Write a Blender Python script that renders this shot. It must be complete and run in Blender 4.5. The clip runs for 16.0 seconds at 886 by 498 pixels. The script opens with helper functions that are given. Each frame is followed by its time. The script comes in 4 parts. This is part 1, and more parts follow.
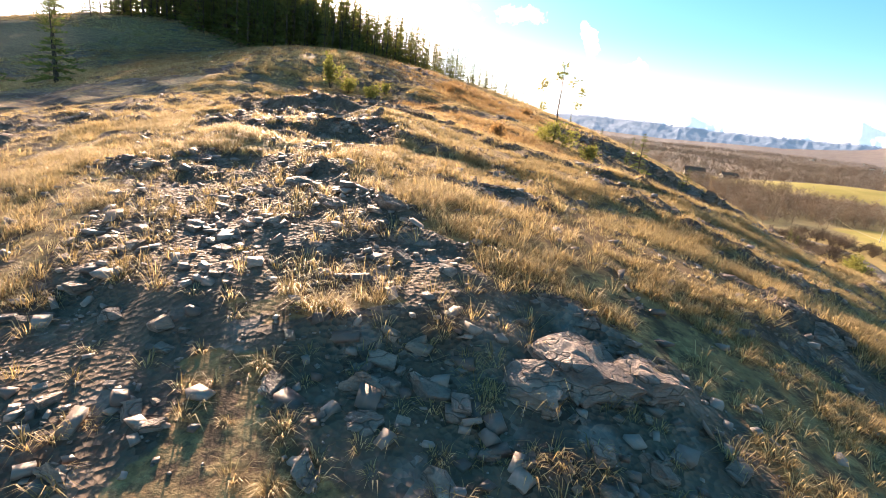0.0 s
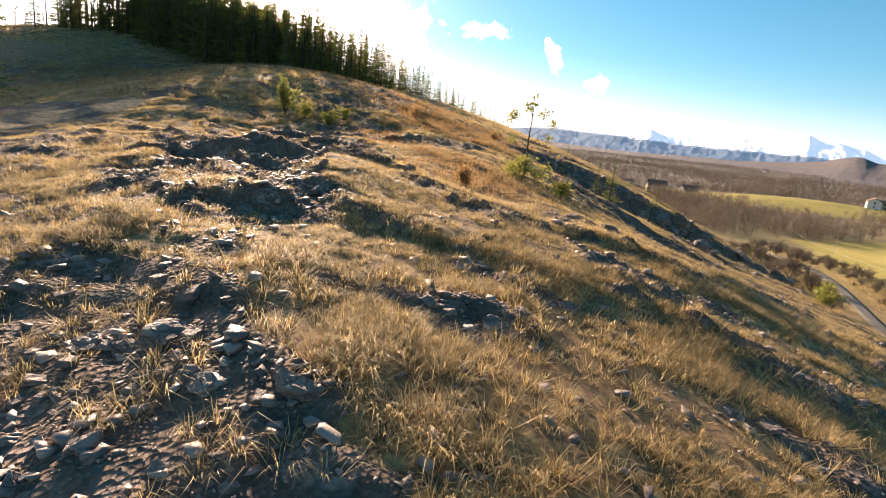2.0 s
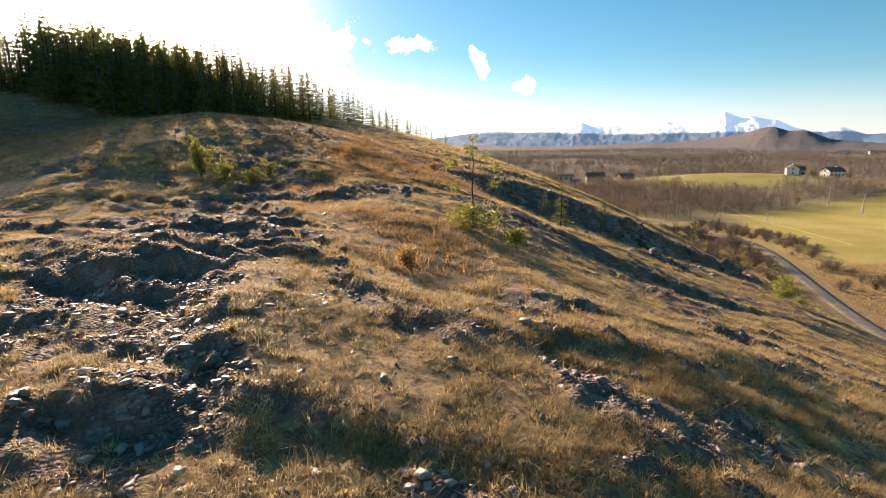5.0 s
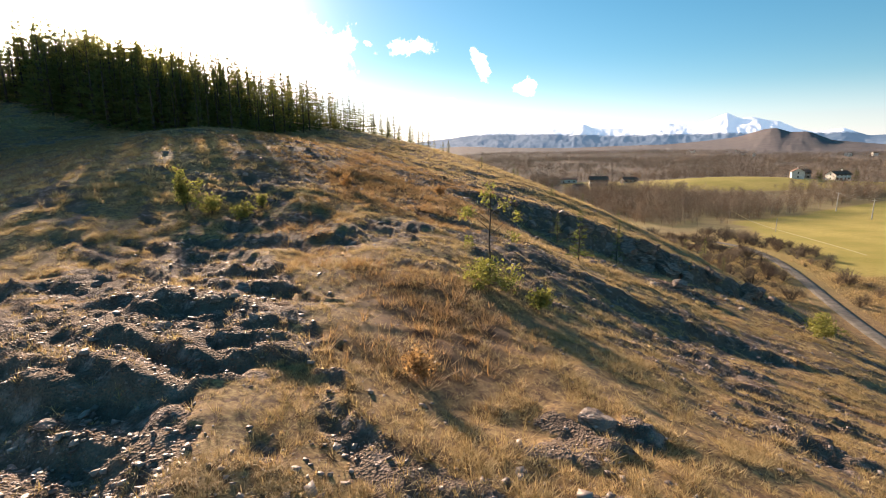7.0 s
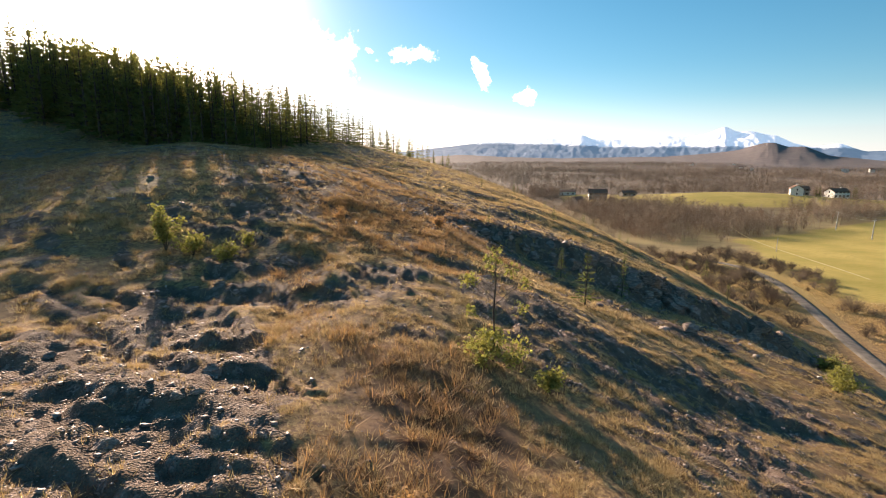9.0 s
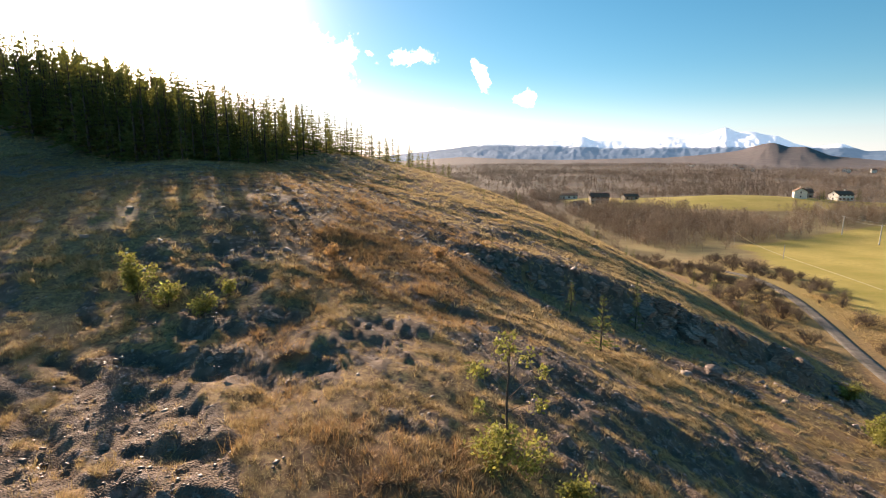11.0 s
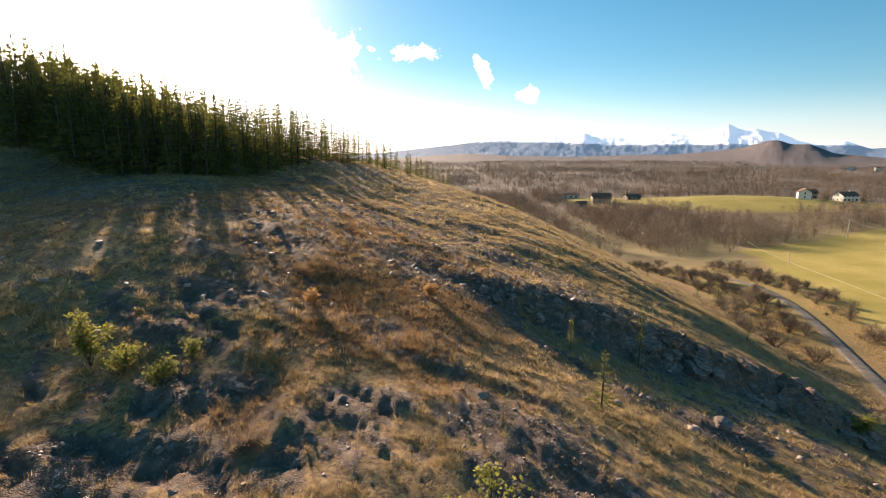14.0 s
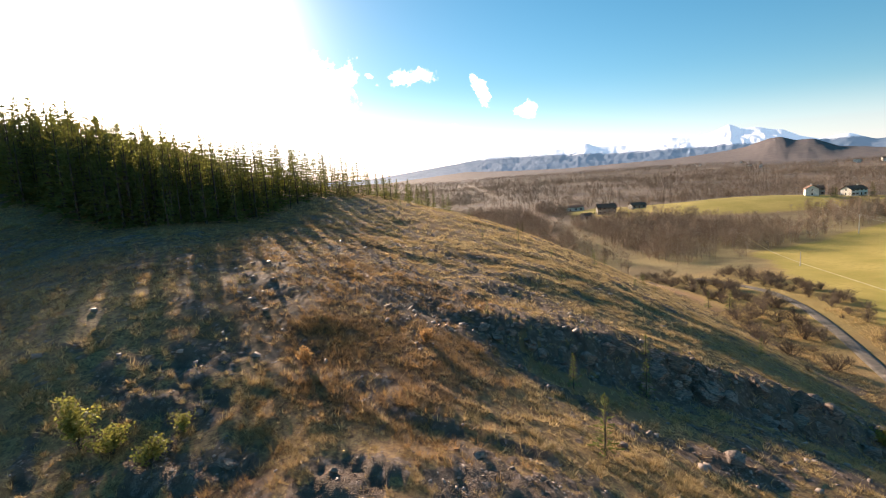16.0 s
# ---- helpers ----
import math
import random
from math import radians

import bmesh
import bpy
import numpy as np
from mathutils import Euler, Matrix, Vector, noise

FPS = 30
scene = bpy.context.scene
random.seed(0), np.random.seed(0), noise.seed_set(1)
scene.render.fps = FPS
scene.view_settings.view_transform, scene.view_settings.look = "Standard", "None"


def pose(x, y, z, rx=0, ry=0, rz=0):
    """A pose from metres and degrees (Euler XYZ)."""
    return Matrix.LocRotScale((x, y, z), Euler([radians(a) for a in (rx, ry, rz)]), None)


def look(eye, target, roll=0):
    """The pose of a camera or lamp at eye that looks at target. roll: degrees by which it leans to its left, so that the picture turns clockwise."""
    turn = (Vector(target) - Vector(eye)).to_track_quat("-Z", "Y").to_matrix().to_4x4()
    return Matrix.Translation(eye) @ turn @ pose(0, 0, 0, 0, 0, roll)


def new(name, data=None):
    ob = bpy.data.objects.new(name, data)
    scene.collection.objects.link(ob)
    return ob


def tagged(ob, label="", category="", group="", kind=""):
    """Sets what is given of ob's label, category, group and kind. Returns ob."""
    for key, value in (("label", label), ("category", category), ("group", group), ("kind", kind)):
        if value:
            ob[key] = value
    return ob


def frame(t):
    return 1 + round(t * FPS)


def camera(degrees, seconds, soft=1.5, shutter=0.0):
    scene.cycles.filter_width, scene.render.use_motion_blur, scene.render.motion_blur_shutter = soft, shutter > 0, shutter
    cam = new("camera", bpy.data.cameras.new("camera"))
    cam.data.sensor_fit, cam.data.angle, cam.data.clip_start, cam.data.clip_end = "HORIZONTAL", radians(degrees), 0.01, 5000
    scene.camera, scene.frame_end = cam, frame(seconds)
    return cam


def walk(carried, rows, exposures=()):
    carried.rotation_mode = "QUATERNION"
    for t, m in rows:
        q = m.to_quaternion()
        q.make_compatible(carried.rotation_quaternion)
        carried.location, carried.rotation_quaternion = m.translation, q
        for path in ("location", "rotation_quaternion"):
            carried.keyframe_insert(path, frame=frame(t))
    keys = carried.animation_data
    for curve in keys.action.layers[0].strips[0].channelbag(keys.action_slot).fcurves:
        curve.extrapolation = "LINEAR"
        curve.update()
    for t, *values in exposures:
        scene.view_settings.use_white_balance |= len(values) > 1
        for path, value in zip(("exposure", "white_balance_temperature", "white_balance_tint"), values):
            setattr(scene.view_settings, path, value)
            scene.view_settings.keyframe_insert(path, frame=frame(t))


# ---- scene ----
cam = camera(83.1, 16.0, 0.85)
PATH = [
    (0, (0.502, 7.69, 1.665), (0.222, 9.602, 1.149), 6.4),
    (0.5, (0.351, 8.395, 1.914), (0.06, 10.316, 1.437), 6.4),
    (0.8, (0.263, 8.849, 2.103), (-0.041, 10.79, 1.728), 3.2),
    (1, (0.279, 9.139, 2.172), (-0.058, 11.088, 1.877), 1.7),
    (1.5, (0.278, 9.64, 2.394), (0.008, 11.589, 2.038), 5.3),
    (2, (0.287, 10.147, 2.628), (0.119, 12.087, 2.173), 6.4),
    (2.5, (0.224, 10.601, 2.878), (0.143, 12.545, 2.414), 4.1),
    (3, (0.168, 11.098, 3.189), (0.156, 13.056, 2.784), 1.8),
    (3.5, (0.159, 11.605, 3.415), (0.174, 13.57, 3.043), 0.7),
    (4, (0.173, 12.081, 3.693), (0.192, 14.048, 3.329), 0.4),
    (4.5, (0.209, 12.454, 4.015), (0.225, 14.418, 3.638), 0.0),
    (4.7, (0.215, 12.62, 4.137), (0.228, 14.58, 3.739), -0.4),
    (6.8, (-0.174, 15.971, 5.864), (-0.166, 17.933, 5.477), -0.0),
    (7, (-0.191, 16.241, 6.022), (-0.184, 18.202, 5.631), -0.5),
    (7.5, (-0.199, 16.82, 6.414), (-0.181, 18.776, 5.997), 0.7),
    (8, (-0.173, 17.423, 6.855), (-0.146, 19.383, 6.46), 1.8),
    (8.5, (-0.225, 18.042, 7.291), (-0.199, 20.001, 6.893), 1.9),
    (9, (-0.253, 18.61, 7.72), (-0.236, 20.577, 7.358), 0.6),
    (9.2, (-0.282, 18.886, 7.841), (-0.264, 20.854, 7.486), 0.4),
    (11.3, (-0.291, 22.083, 9.702), (-0.28, 24.051, 9.348), 0.2),
    (11.5, (-0.257, 22.321, 9.804), (-0.254, 24.293, 9.471), -1.4),
    (12, (-0.189, 22.805, 10.224), (-0.196, 24.78, 9.905), -2.6),
    (12.5, (-0.085, 23.28, 10.562), (-0.084, 25.247, 10.201), -0.7),
    (13, (0.079, 23.721, 10.978), (0.085, 25.688, 10.616), 0.3),
    (13.5, (0.265, 24.071, 11.411), (0.267, 26.039, 11.058), 0.1),
    (14, (0.455, 24.486, 11.839), (0.462, 26.452, 11.47), 0.4),
    (14.5, (0.646, 24.737, 12.282), (0.641, 26.708, 11.942), -1.5),
    (15, (0.997, 24.813, 12.775), (0.991, 26.795, 12.51), -2.6),
    (15.5, (1.317, 24.824, 13.131), (1.291, 26.813, 12.923), -6.5),
    (16, (1.646, 25.01, 13.423), (1.619, 26.988, 13.131), -3.6),
]
walk(cam, [(t, look(eye, target, roll)) for t, eye, target, roll in PATH], [(0.0, 1.7, 7500.0, 26.0), (1.5, 1.35, 7400.0, 25.0), (3.0, 1.07, 7250.0, 23.0), (8.0, 1.0, 7250.0, 23.0), (16.0, 1.0, 7250.0, 23.0)])
# ---- world, sun and exposure ----
SUN_AZ, SUN_EL = -26.5, 17.0
sun_dir = Vector((math.sin(radians(SUN_AZ)) * math.cos(radians(SUN_EL)), math.cos(radians(SUN_AZ)) * math.cos(radians(SUN_EL)), math.sin(radians(SUN_EL))))
sun_data = bpy.data.lights.new("sun", "SUN")
sun_data.energy, sun_data.angle, sun_data.color = 5.0, radians(0.6), (1.0, 0.84, 0.62)
sun = new("sun", sun_data)
sun.matrix_world = look((0, 0, 60), Vector((0, 0, 60)) - sun_dir)


class Nodes:
    """Short hand for a node tree."""

    def __init__(self, tree):
        self.tree = tree
        tree.nodes.clear()

    def add(self, kind):
        return self.tree.nodes.new(kind)

    def put(self, socket, value):
        if isinstance(value, bpy.types.NodeSocket):
            self.tree.links.new(value, socket)
        elif value is not None:
            socket.default_value = value

    def math(self, op, a, b=None, c=None, clamp=False):
        node = self.add("ShaderNodeMath")
        node.operation, node.use_clamp = op, clamp
        for socket, value in zip(node.inputs, (a, b, c)):
            self.put(socket, value)
        return node.outputs[0]

    def noise(self, vector, scale, detail=4.0, rough=0.55, distort=0.0):
        node = self.add("ShaderNodeTexNoise")
        self.put(node.inputs["Vector"], vector)
        for key, value in (("Scale", scale), ("Detail", detail), ("Roughness", rough), ("Distortion", distort)):
            node.inputs[key].default_value = value
        return node.outputs[0]

    def ramp(self, value, low, high, a=0.0, b=1.0):
        node = self.add("ShaderNodeMapRange")
        node.interpolation_type = "SMOOTHSTEP"
        for socket, v in zip(node.inputs, (value, low, high, a, b)):
            self.put(socket, v)
        return node.outputs[0]

    def mix(self, factor, a, b, blend="MIX"):
        node = self.add("ShaderNodeMix")
        node.data_type, node.blend_type = "RGBA", blend
        for socket, v in zip((node.inputs[0], node.inputs[6], node.inputs[7]), (factor, a, b)):
            self.put(socket, (*v, 1.0) if isinstance(v, tuple) and len(v) == 3 else v)
        return node.outputs[2]


def make_world():
    world = bpy.data.worlds.new("sky")
    scene.world = world
    world.use_nodes = True
    n = Nodes(world.node_tree)
    sky = n.add("ShaderNodeTexSky")
    sky.sky_type, sky.sun_disc, sky.sun_elevation, sky.sun_rotation = "NISHITA", False, radians(SUN_EL), radians(SUN_AZ)
    sky.altitude, sky.air_density, sky.dust_density, sky.ozone_density = 500.0, 1.0, 0.3, 4.0
    way = n.add("ShaderNodeTexCoord").outputs["Generated"]
    split = n.add("ShaderNodeSeparateXYZ")
    n.put(split.inputs[0], way)
    x, y, z = split.outputs
    az = n.math("MULTIPLY", n.math("ARCTAN2", x, y), 57.2958)
    el = n.math("MULTIPLY", n.math("ARCSINE", z), 57.2958)
    puff = n.noise(way, 22.0, 6.0, 0.6)
    fine = n.noise(way, 60.0, 5.0, 0.6)
    wob = n.math("ADD", n.math("MULTIPLY_ADD", puff, 3.2, -1.6), n.math("MULTIPLY_ADD", fine, 1.6, -0.8))

    def cloud(a, e, wa, we, lean=0.0):
        da = n.math("DIVIDE", n.math("SUBTRACT", az, a), wa)
        de = n.math("DIVIDE", n.math("SUBTRACT", n.math("MULTIPLY_ADD", n.math("SUBTRACT", az, a), -lean, el), e), we)
        r = n.math("SQRT", n.math("ADD", n.math("MULTIPLY", da, da), n.math("MULTIPLY", de, de)))
        return n.ramp(n.math("ADD", r, wob), 1.15, 0.55)

    total = None
    for spec in CLOUDS:
        c = cloud(*spec)
        total = c if total is None else n.math("MAXIMUM", total, c)
    # bright veil of thin cloud round and below the sun
    dot = n.add("ShaderNodeVectorMath")
    dot.operation = "DOT_PRODUCT"
    n.put(dot.inputs[0], way)
    dot.inputs[1].default_value = Vector((-0.522, 0.819, 0.242))
    apart = n.math("MULTIPLY", n.math("ARCCOSINE", dot.outputs["Value"]), 57.2958)
    veil = n.math("ADD", n.math("POWER", 2.718, n.math("MULTIPLY", apart, -0.37)), 0.0)
    deep = n.add("ShaderNodeHueSaturation")
    deep.inputs["Hue"].default_value, deep.inputs["Saturation"].default_value = 0.476, 1.22
    n.put(deep.inputs["Color"], sky.outputs[0])
    haze = n.ramp(el, 7.0, 0.0, 0.0, 0.45)
    near_sun = n.math("MULTIPLY", n.ramp(el, 10.0, 1.0), n.math("POWER", 2.718, n.math("MULTIPLY", apart, -0.06)))
    pale = n.mix(haze, deep.outputs[0], (7.2, 8.6, 9.8))
    pale = n.mix(1.0, pale, n.mix(near_sun, (0.0, 0.0, 0.0), HAZE_COLOUR), "ADD")
    tint = n.mix(total, pale, CLOUD_COLOUR)
    glow = n.mix(1.0, tint, n.mix(veil, (0.0, 0.0, 0.0), VEIL_COLOUR), "ADD")
    back = n.add("ShaderNodeBackground")
    n.put(back.inputs[0], glow)
    back.inputs[1].default_value = SKY_STRENGTH
    out = n.add("ShaderNodeOutputWorld")
    n.put(out.inputs[0], back.outputs[0])


SKY_STRENGTH = 0.074
CLOUD_COLOUR = (20.0, 19.6, 19.0)
VEIL_COLOUR = (1750.0, 1580.0, 1380.0)
HAZE_COLOUR = (22.0, 22.0, 21.5)
# azimuth, elevation, half width, half height (degrees), lean
CLOUDS = ((-22.0, 8.0, 10.5, 6.0, 0.0), (-17.0, 12.0, 4.0, 3.0, -0.2), (-12.5, 8.5, 3.6, 3.2, 0.0), (-10.2, 10.8, 1.5, 0.9, 0.0), (-3.3, 10.8, 3.0, 1.0, 0.05), (4.7, 8.6, 0.9, 1.2, -0.9),
          (9.5, 6.8, 1.1, 0.8, 0.0), (-15.8, 16.6, 0.8, 0.5, 0.0), (1.0, 4.6, 2.6, 0.8, 0.0), (-7.6, 11.0, 0.6, 0.35, 0.0))
make_world()

# ---- the lie of the land ----
# Rounded swells that add up to the hill: rows from near to far, each from west to east, with their reach in metres
NEAR_SWELLS = ((-9, -1.5, 6, 13.5), (8, 16, 24, 32, 40), 7.5, (-0.4, 1.4, 0.61, 0.72, -0.43, 1.77, -0.57, -0.11, 0.97, 0.51, 0.77, 1.28, 0.93, -0.24, -0.72, -0.05, -2.19, 1.85, 0.81, -1.16))
MID_SWELLS = ((-30, -12, 6, 24, 42), (52, 68, 84), 15, (-0.48, 2.75, -1.82, 0.88, 1.11, 2.65, 0.85, -0.39, -0.3, -3.41, 1.67, -0.71, 0.48, 0.87, 1.91))
FAR_SWELLS = ((-160, -100, -40, 20, 80), (0, 60, 120, 180, 240), 52, (0.2, -2, 5.1, 13.1, -12.2, 8.4, 1.1, 0.4, 14.2, -11.5, 4.6, 21.2, 4.7, 10.5, -9.3, -0.6, 9.9, 6.2, 15.1, -5, 39.6, 19.8, 3.7, -6.5, -14.3))


def lattice(x, y, seed):
    """Smooth random values on the unit lattice, -1 to 1."""
    xi, yi = np.floor(x), np.floor(y)
    fx, fy = x - xi, y - yi
    fx, fy = fx * fx * (3 - 2 * fx), fy * fy * (3 - 2 * fy)

    def spot(a, b):
        v = np.sin(a * 127.1 + b * 311.7 + seed * 74.7) * 43758.5453
        return (v - np.floor(v)) * 2 - 1

    low = spot(xi, yi) * (1 - fx) + spot(xi + 1, yi) * fx
    high = spot(xi, yi + 1) * (1 - fx) + spot(xi + 1, yi + 1) * fx
    return low * (1 - fy) + high * fy


def fbm(x, y, octaves=4, seed=0, gain=0.5):
    total, size, reach = 0, 1.0, 0
    for k in range(octaves):
        total, reach = total + size * lattice(x * 2.03 ** k, y * 2.03 ** k, seed + k * 5), reach + size
        size *= gain
    return total / reach


def step(low, high, v):
    u = np.clip((v - low) / (high - low), 0, 1)
    return u * u * (3 - 2 * u)


def bump_at(x, y, cx, cy, rx, ry):
    return np.exp(-((x - cx) / rx) ** 2 - ((y - cy) / ry) ** 2)


def face_line(x):
    """Where the foot of the steep rock face runs across the east flank."""
    return 64.8 + 0.22 * np.clip(x - 14, 0, None) + 0.1 * np.clip(10 - x, 0, None)


def hill_height(x, y):
    z = np.full(np.shape(x), -24.0)
    for xs, ys, reach, heights in (NEAR_SWELLS, MID_SWELLS, FAR_SWELLS):
        for k, h in enumerate(heights):
            cx, cy = xs[k % len(xs)], ys[k // len(xs)]
            z = z + h * np.exp(-((x - cx) ** 2 + (y - cy) ** 2) / (2 * reach * reach))
    z = z + np.exp(-np.clip(y - 30, 0, None) ** 2 / 800)
    # a steep rock face runs across the east flank
    s = y - face_line(x)
    reach = step(-2, 14, x) * (1 - step(44, 54, x))
    z = z + 2.5 * reach * (step(-3.0, 1.6, s) - 0.5) * np.exp(-(s / 9.0) ** 2)
    return z - 25 * step(150, 330, np.hypot(x + 30, y - 90))


def valley_height(x, y):
    r = np.hypot(x, y)
    z = -20 - 4 * step(120, 240, y) + 8.5 * bump_at(x, y, 225, 385, 85, 55) + 4 * bump_at(x, y, 330, 330, 70, 60)
    z = z + 5 * step(330, 700, r) * fbm(x / 260, y / 260, 3, 11) + 16 * step(700, 2200, r) * (fbm(x / 700, y / 700, 3, 21) + 0.2)
    return z


def stairs(x, y, period, seed):
    """Broken natural steps that climb the slope: their offset from an even slope, and how much of a face shows."""
    p = (y + 0.45 * x) / period + 1.3 * fbm(x / (2.2 * period), y / (2.2 * period), 3, seed)
    f = p - np.floor(p)
    patchy = step(-0.15, 0.35, fbm(x / (3.1 * period), y / (2.0 * period), 2, seed + 7))
    face = step(0.70, 0.78, f) * (1 - step(0.94, 1.0, f))
    return (step(0.62, 0.97, f) - f) * patchy, face * patchy


def rockiness(x, y):
    """Where bare rock and scree come through the grass, 0 to 1."""
    u, v = x * 0.8 + y * 0.6, -x * 0.6 + y * 0.8
    m = 0.55 * fbm(u / 1.5, v / 3.0, 5, 31, 0.68) + 0.3 * fbm(u / 9, v / 15, 2, 37) + 0.32 * fbm(u / 0.55, v / 0.9, 3, 39) - 0.07
    m = m + 0.36 * bump_at(y - face_line(x), x, -0.6, 25, 3.0, 22)
    for cx, cy, rx, ry, h in NEAR_OUTCROPS + MIDDLE_OUTCROPS + FAR_OUTCROPS:
        m = m + h * bump_at(x, y, cx, cy, rx, ry)
    m = m + 0.10 * step(0.5, -5.0, x) * (1 - step(46, 62, y))
    m = m + 0.30 * stairs(x, y, 5.5, 101)[1] + 0.25 * stairs(x, y, 1.9, 121)[1] + 0.25 * ledges(x, y)[1]
    return step(0.04, 0.30, m)


# bare rock and scree: x, y, reach across, reach along, strength (negative keeps the grass whole)
NEAR_OUTCROPS = ((1.15, 11.5, 1.0, 0.7, 0.9), (-0.2, 10.8, 0.7, 0.5, 0.7), (1.3, 10.6, 1.2, 0.5, 0.5), (-3.1, 12.3, 0.7, 1.8, 0.55), (-1.2, 12.6, 0.9, 0.7, 0.5), (-2.3, 13.8, 1.2, 0.5, 0.5),
                 (4.7, 14.7, 0.5, 1.0, 0.7), (0.5, 16.2, 0.7, 0.8, 0.6), (-0.9, 16.2, 0.9, 0.5, 0.4), (-2.4, 10.1, 0.9, 0.5, 0.4), (-2.6, 14.7, 1.0, 0.8, 0.5), (-1.4, 13.7, 0.7, 0.4, 0.5),
                 (-0.1, 17.9, 0.9, 0.6, 0.5), (3.9, 15.9, 1.0, 0.7, 0.45), (-4.0, 18.8, 1.8, 0.9, 0.6), (1.2, 17.7, 0.9, 0.6, 0.55), (2.6, 13.5, 1.3, 1.6, -0.4), (-0.9, 11.4, 0.9, 0.3, -0.25))
MIDDLE_OUTCROPS = ((-7.5, 28.0, 4.0, 5.0, 0.35), (-5.2, 21.2, 1.8, 0.8, 0.5), (2.5, 21.2, 0.7, 1.0, 0.45), (3.3, 19.8, 1.0, 0.8, 0.45), (5.4, 20.6, 1.0, 0.8, 0.45), (3.2, 25.2, 1.2, 1.0, 0.5), (-5.1, 27.6, 1.6, 1.0, 0.6), (-1.9, 24.1, 1.2, 0.8, 0.35),
                   (-7.4, 23.4, 1.6, 2.4, 0.4), (-6.0, 30.4, 1.6, 0.9, 0.55), (-8.6, 29.7, 1.8, 1.2, 0.45), (-5.3, 23.2, 1.5, 0.8, 0.45), (1.8, 24.3, 1.0, 0.6, 0.4), (8.5, 27.5, 1.5, 3.5, 0.35),
                   (-0.8, 32.9, 1.2, 1.0, 0.45), (-1.4, 35.9, 1.2, 0.8, 0.4), (-1.2, 28.0, 2.4, 2.6, -0.35), (6.2, 24.5, 1.5, 2.2, -0.3), (2.2, 30.0, 3.0, 2.0, -0.3))
FAR_OUTCROPS = ((-11.0, 37.0, 4.0, 5.0, 0.3), (10.5, 36.0, 3.0, 4.0, 0.35), (16.0, 41.0, 4.0, 3.0, 0.42), (-4.8, 38.9, 1.4, 1.4, 0.5), (-11.9, 39.8, 2.2, 1.4, 0.5), (-9.0, 39.6, 1.5, 1.3, 0.5), (-8.0, 44.0, 1.5, 1.2, 0.6), (-7.4, 34.5, 1.6, 1.8, 0.55),
                (7.6, 42.3, 5.0, 4.0, 0.25), (-10.9, 44.4, 1.8, 1.2, 0.5), (-13.0, 52.0, 2.0, 2.0, 0.4), (-11.3, 47.8, 2.0, 1.4, 0.5), (-2.8, 43.5, 2.0, 1.0, 0.4), (1.9, 43.5, 2.0, 1.0, 0.4), (17.5, 52.2, 2.5, 1.5, 0.5),
                (27.0, 66.0, 9.0, 4.0, 0.3), (36.0, 71.0, 8.0, 4.0, 0.35), (1.0, 52.0, 5.0, 6.0, -0.3), (14.0, 49.0, 5.0, 2.0, -0.3), (-6.0, 48.0, 2.0, 5.0, -0.25))
# low rock faces that look down the slope: x, y, half width, rise
LEDGES = ((-0.3, 11.2, 0.8, 0.3), (1.1, 12.1, 0.9, 0.2), (-2.6, 13.7, 1.1, 0.25), (-1.7, 12.4, 0.9, 0.2), (4.9, 14.9, 0.6, 0.45), (-2.8, 15.2, 0.9, 0.45), (-0.7, 15.7, 1.0, 0.3), (0.5, 16.1, 0.7, 0.45),
          (-3.9, 18.8, 1.8, 0.9), (-5.0, 27.6, 1.2, 0.75), (3.2, 25.6, 1.3, 0.5), (-7.6, 25.2, 1.6, 1.0), (-8.4, 29.7, 1.7, 0.8), (-0.8, 33.0, 1.1, 0.6), (13.5, 40.0, 5.0, 1.1), (-5.2, 39.8, 1.2, 1.0),
          (-9.0, 39.6, 1.4, 0.8), (-7.6, 34.6, 1.1, 0.9), (-4.8, 38.4, 1.0, 0.5), (-8.0, 43.8, 1.3, 0.9), (17.5, 51.8, 2.4, 0.8), (2.0, 47.5, 4.0, 0.7))


def ledges(x, y):
    """Height and bareness of the low rock faces."""
    z, bare = 0.0 * x, 0.0 * x
    ragged = 0.5 * fbm(x / 1.1, y / 1.1, 4, 171, 0.6)
    broken = 0.75 + 0.6 * fbm(x / 0.8, y / 1.5, 3, 177)
    for cx, cy, wide, rise in LEDGES:
        u, v = (x - cx) / wide, y - cy + ragged + 0.15 * (x - cx)
        end = np.exp(-np.abs(u) ** 3) * broken
        front = step(-0.22 * rise - 0.06, 0.22 * rise + 0.06, v)
        z = z + 0.6 * rise * end * (front * np.exp(-np.clip(v, 0, None) / (2.5 * rise + 0.9)) - 0.3 * np.exp(-(v / (1.5 * rise + 0.6)) ** 2))
        bare = bare + end * np.exp(-((v + 0.05) / (0.5 * rise + 0.12)) ** 2)
    return z, np.clip(bare, 0, 1)


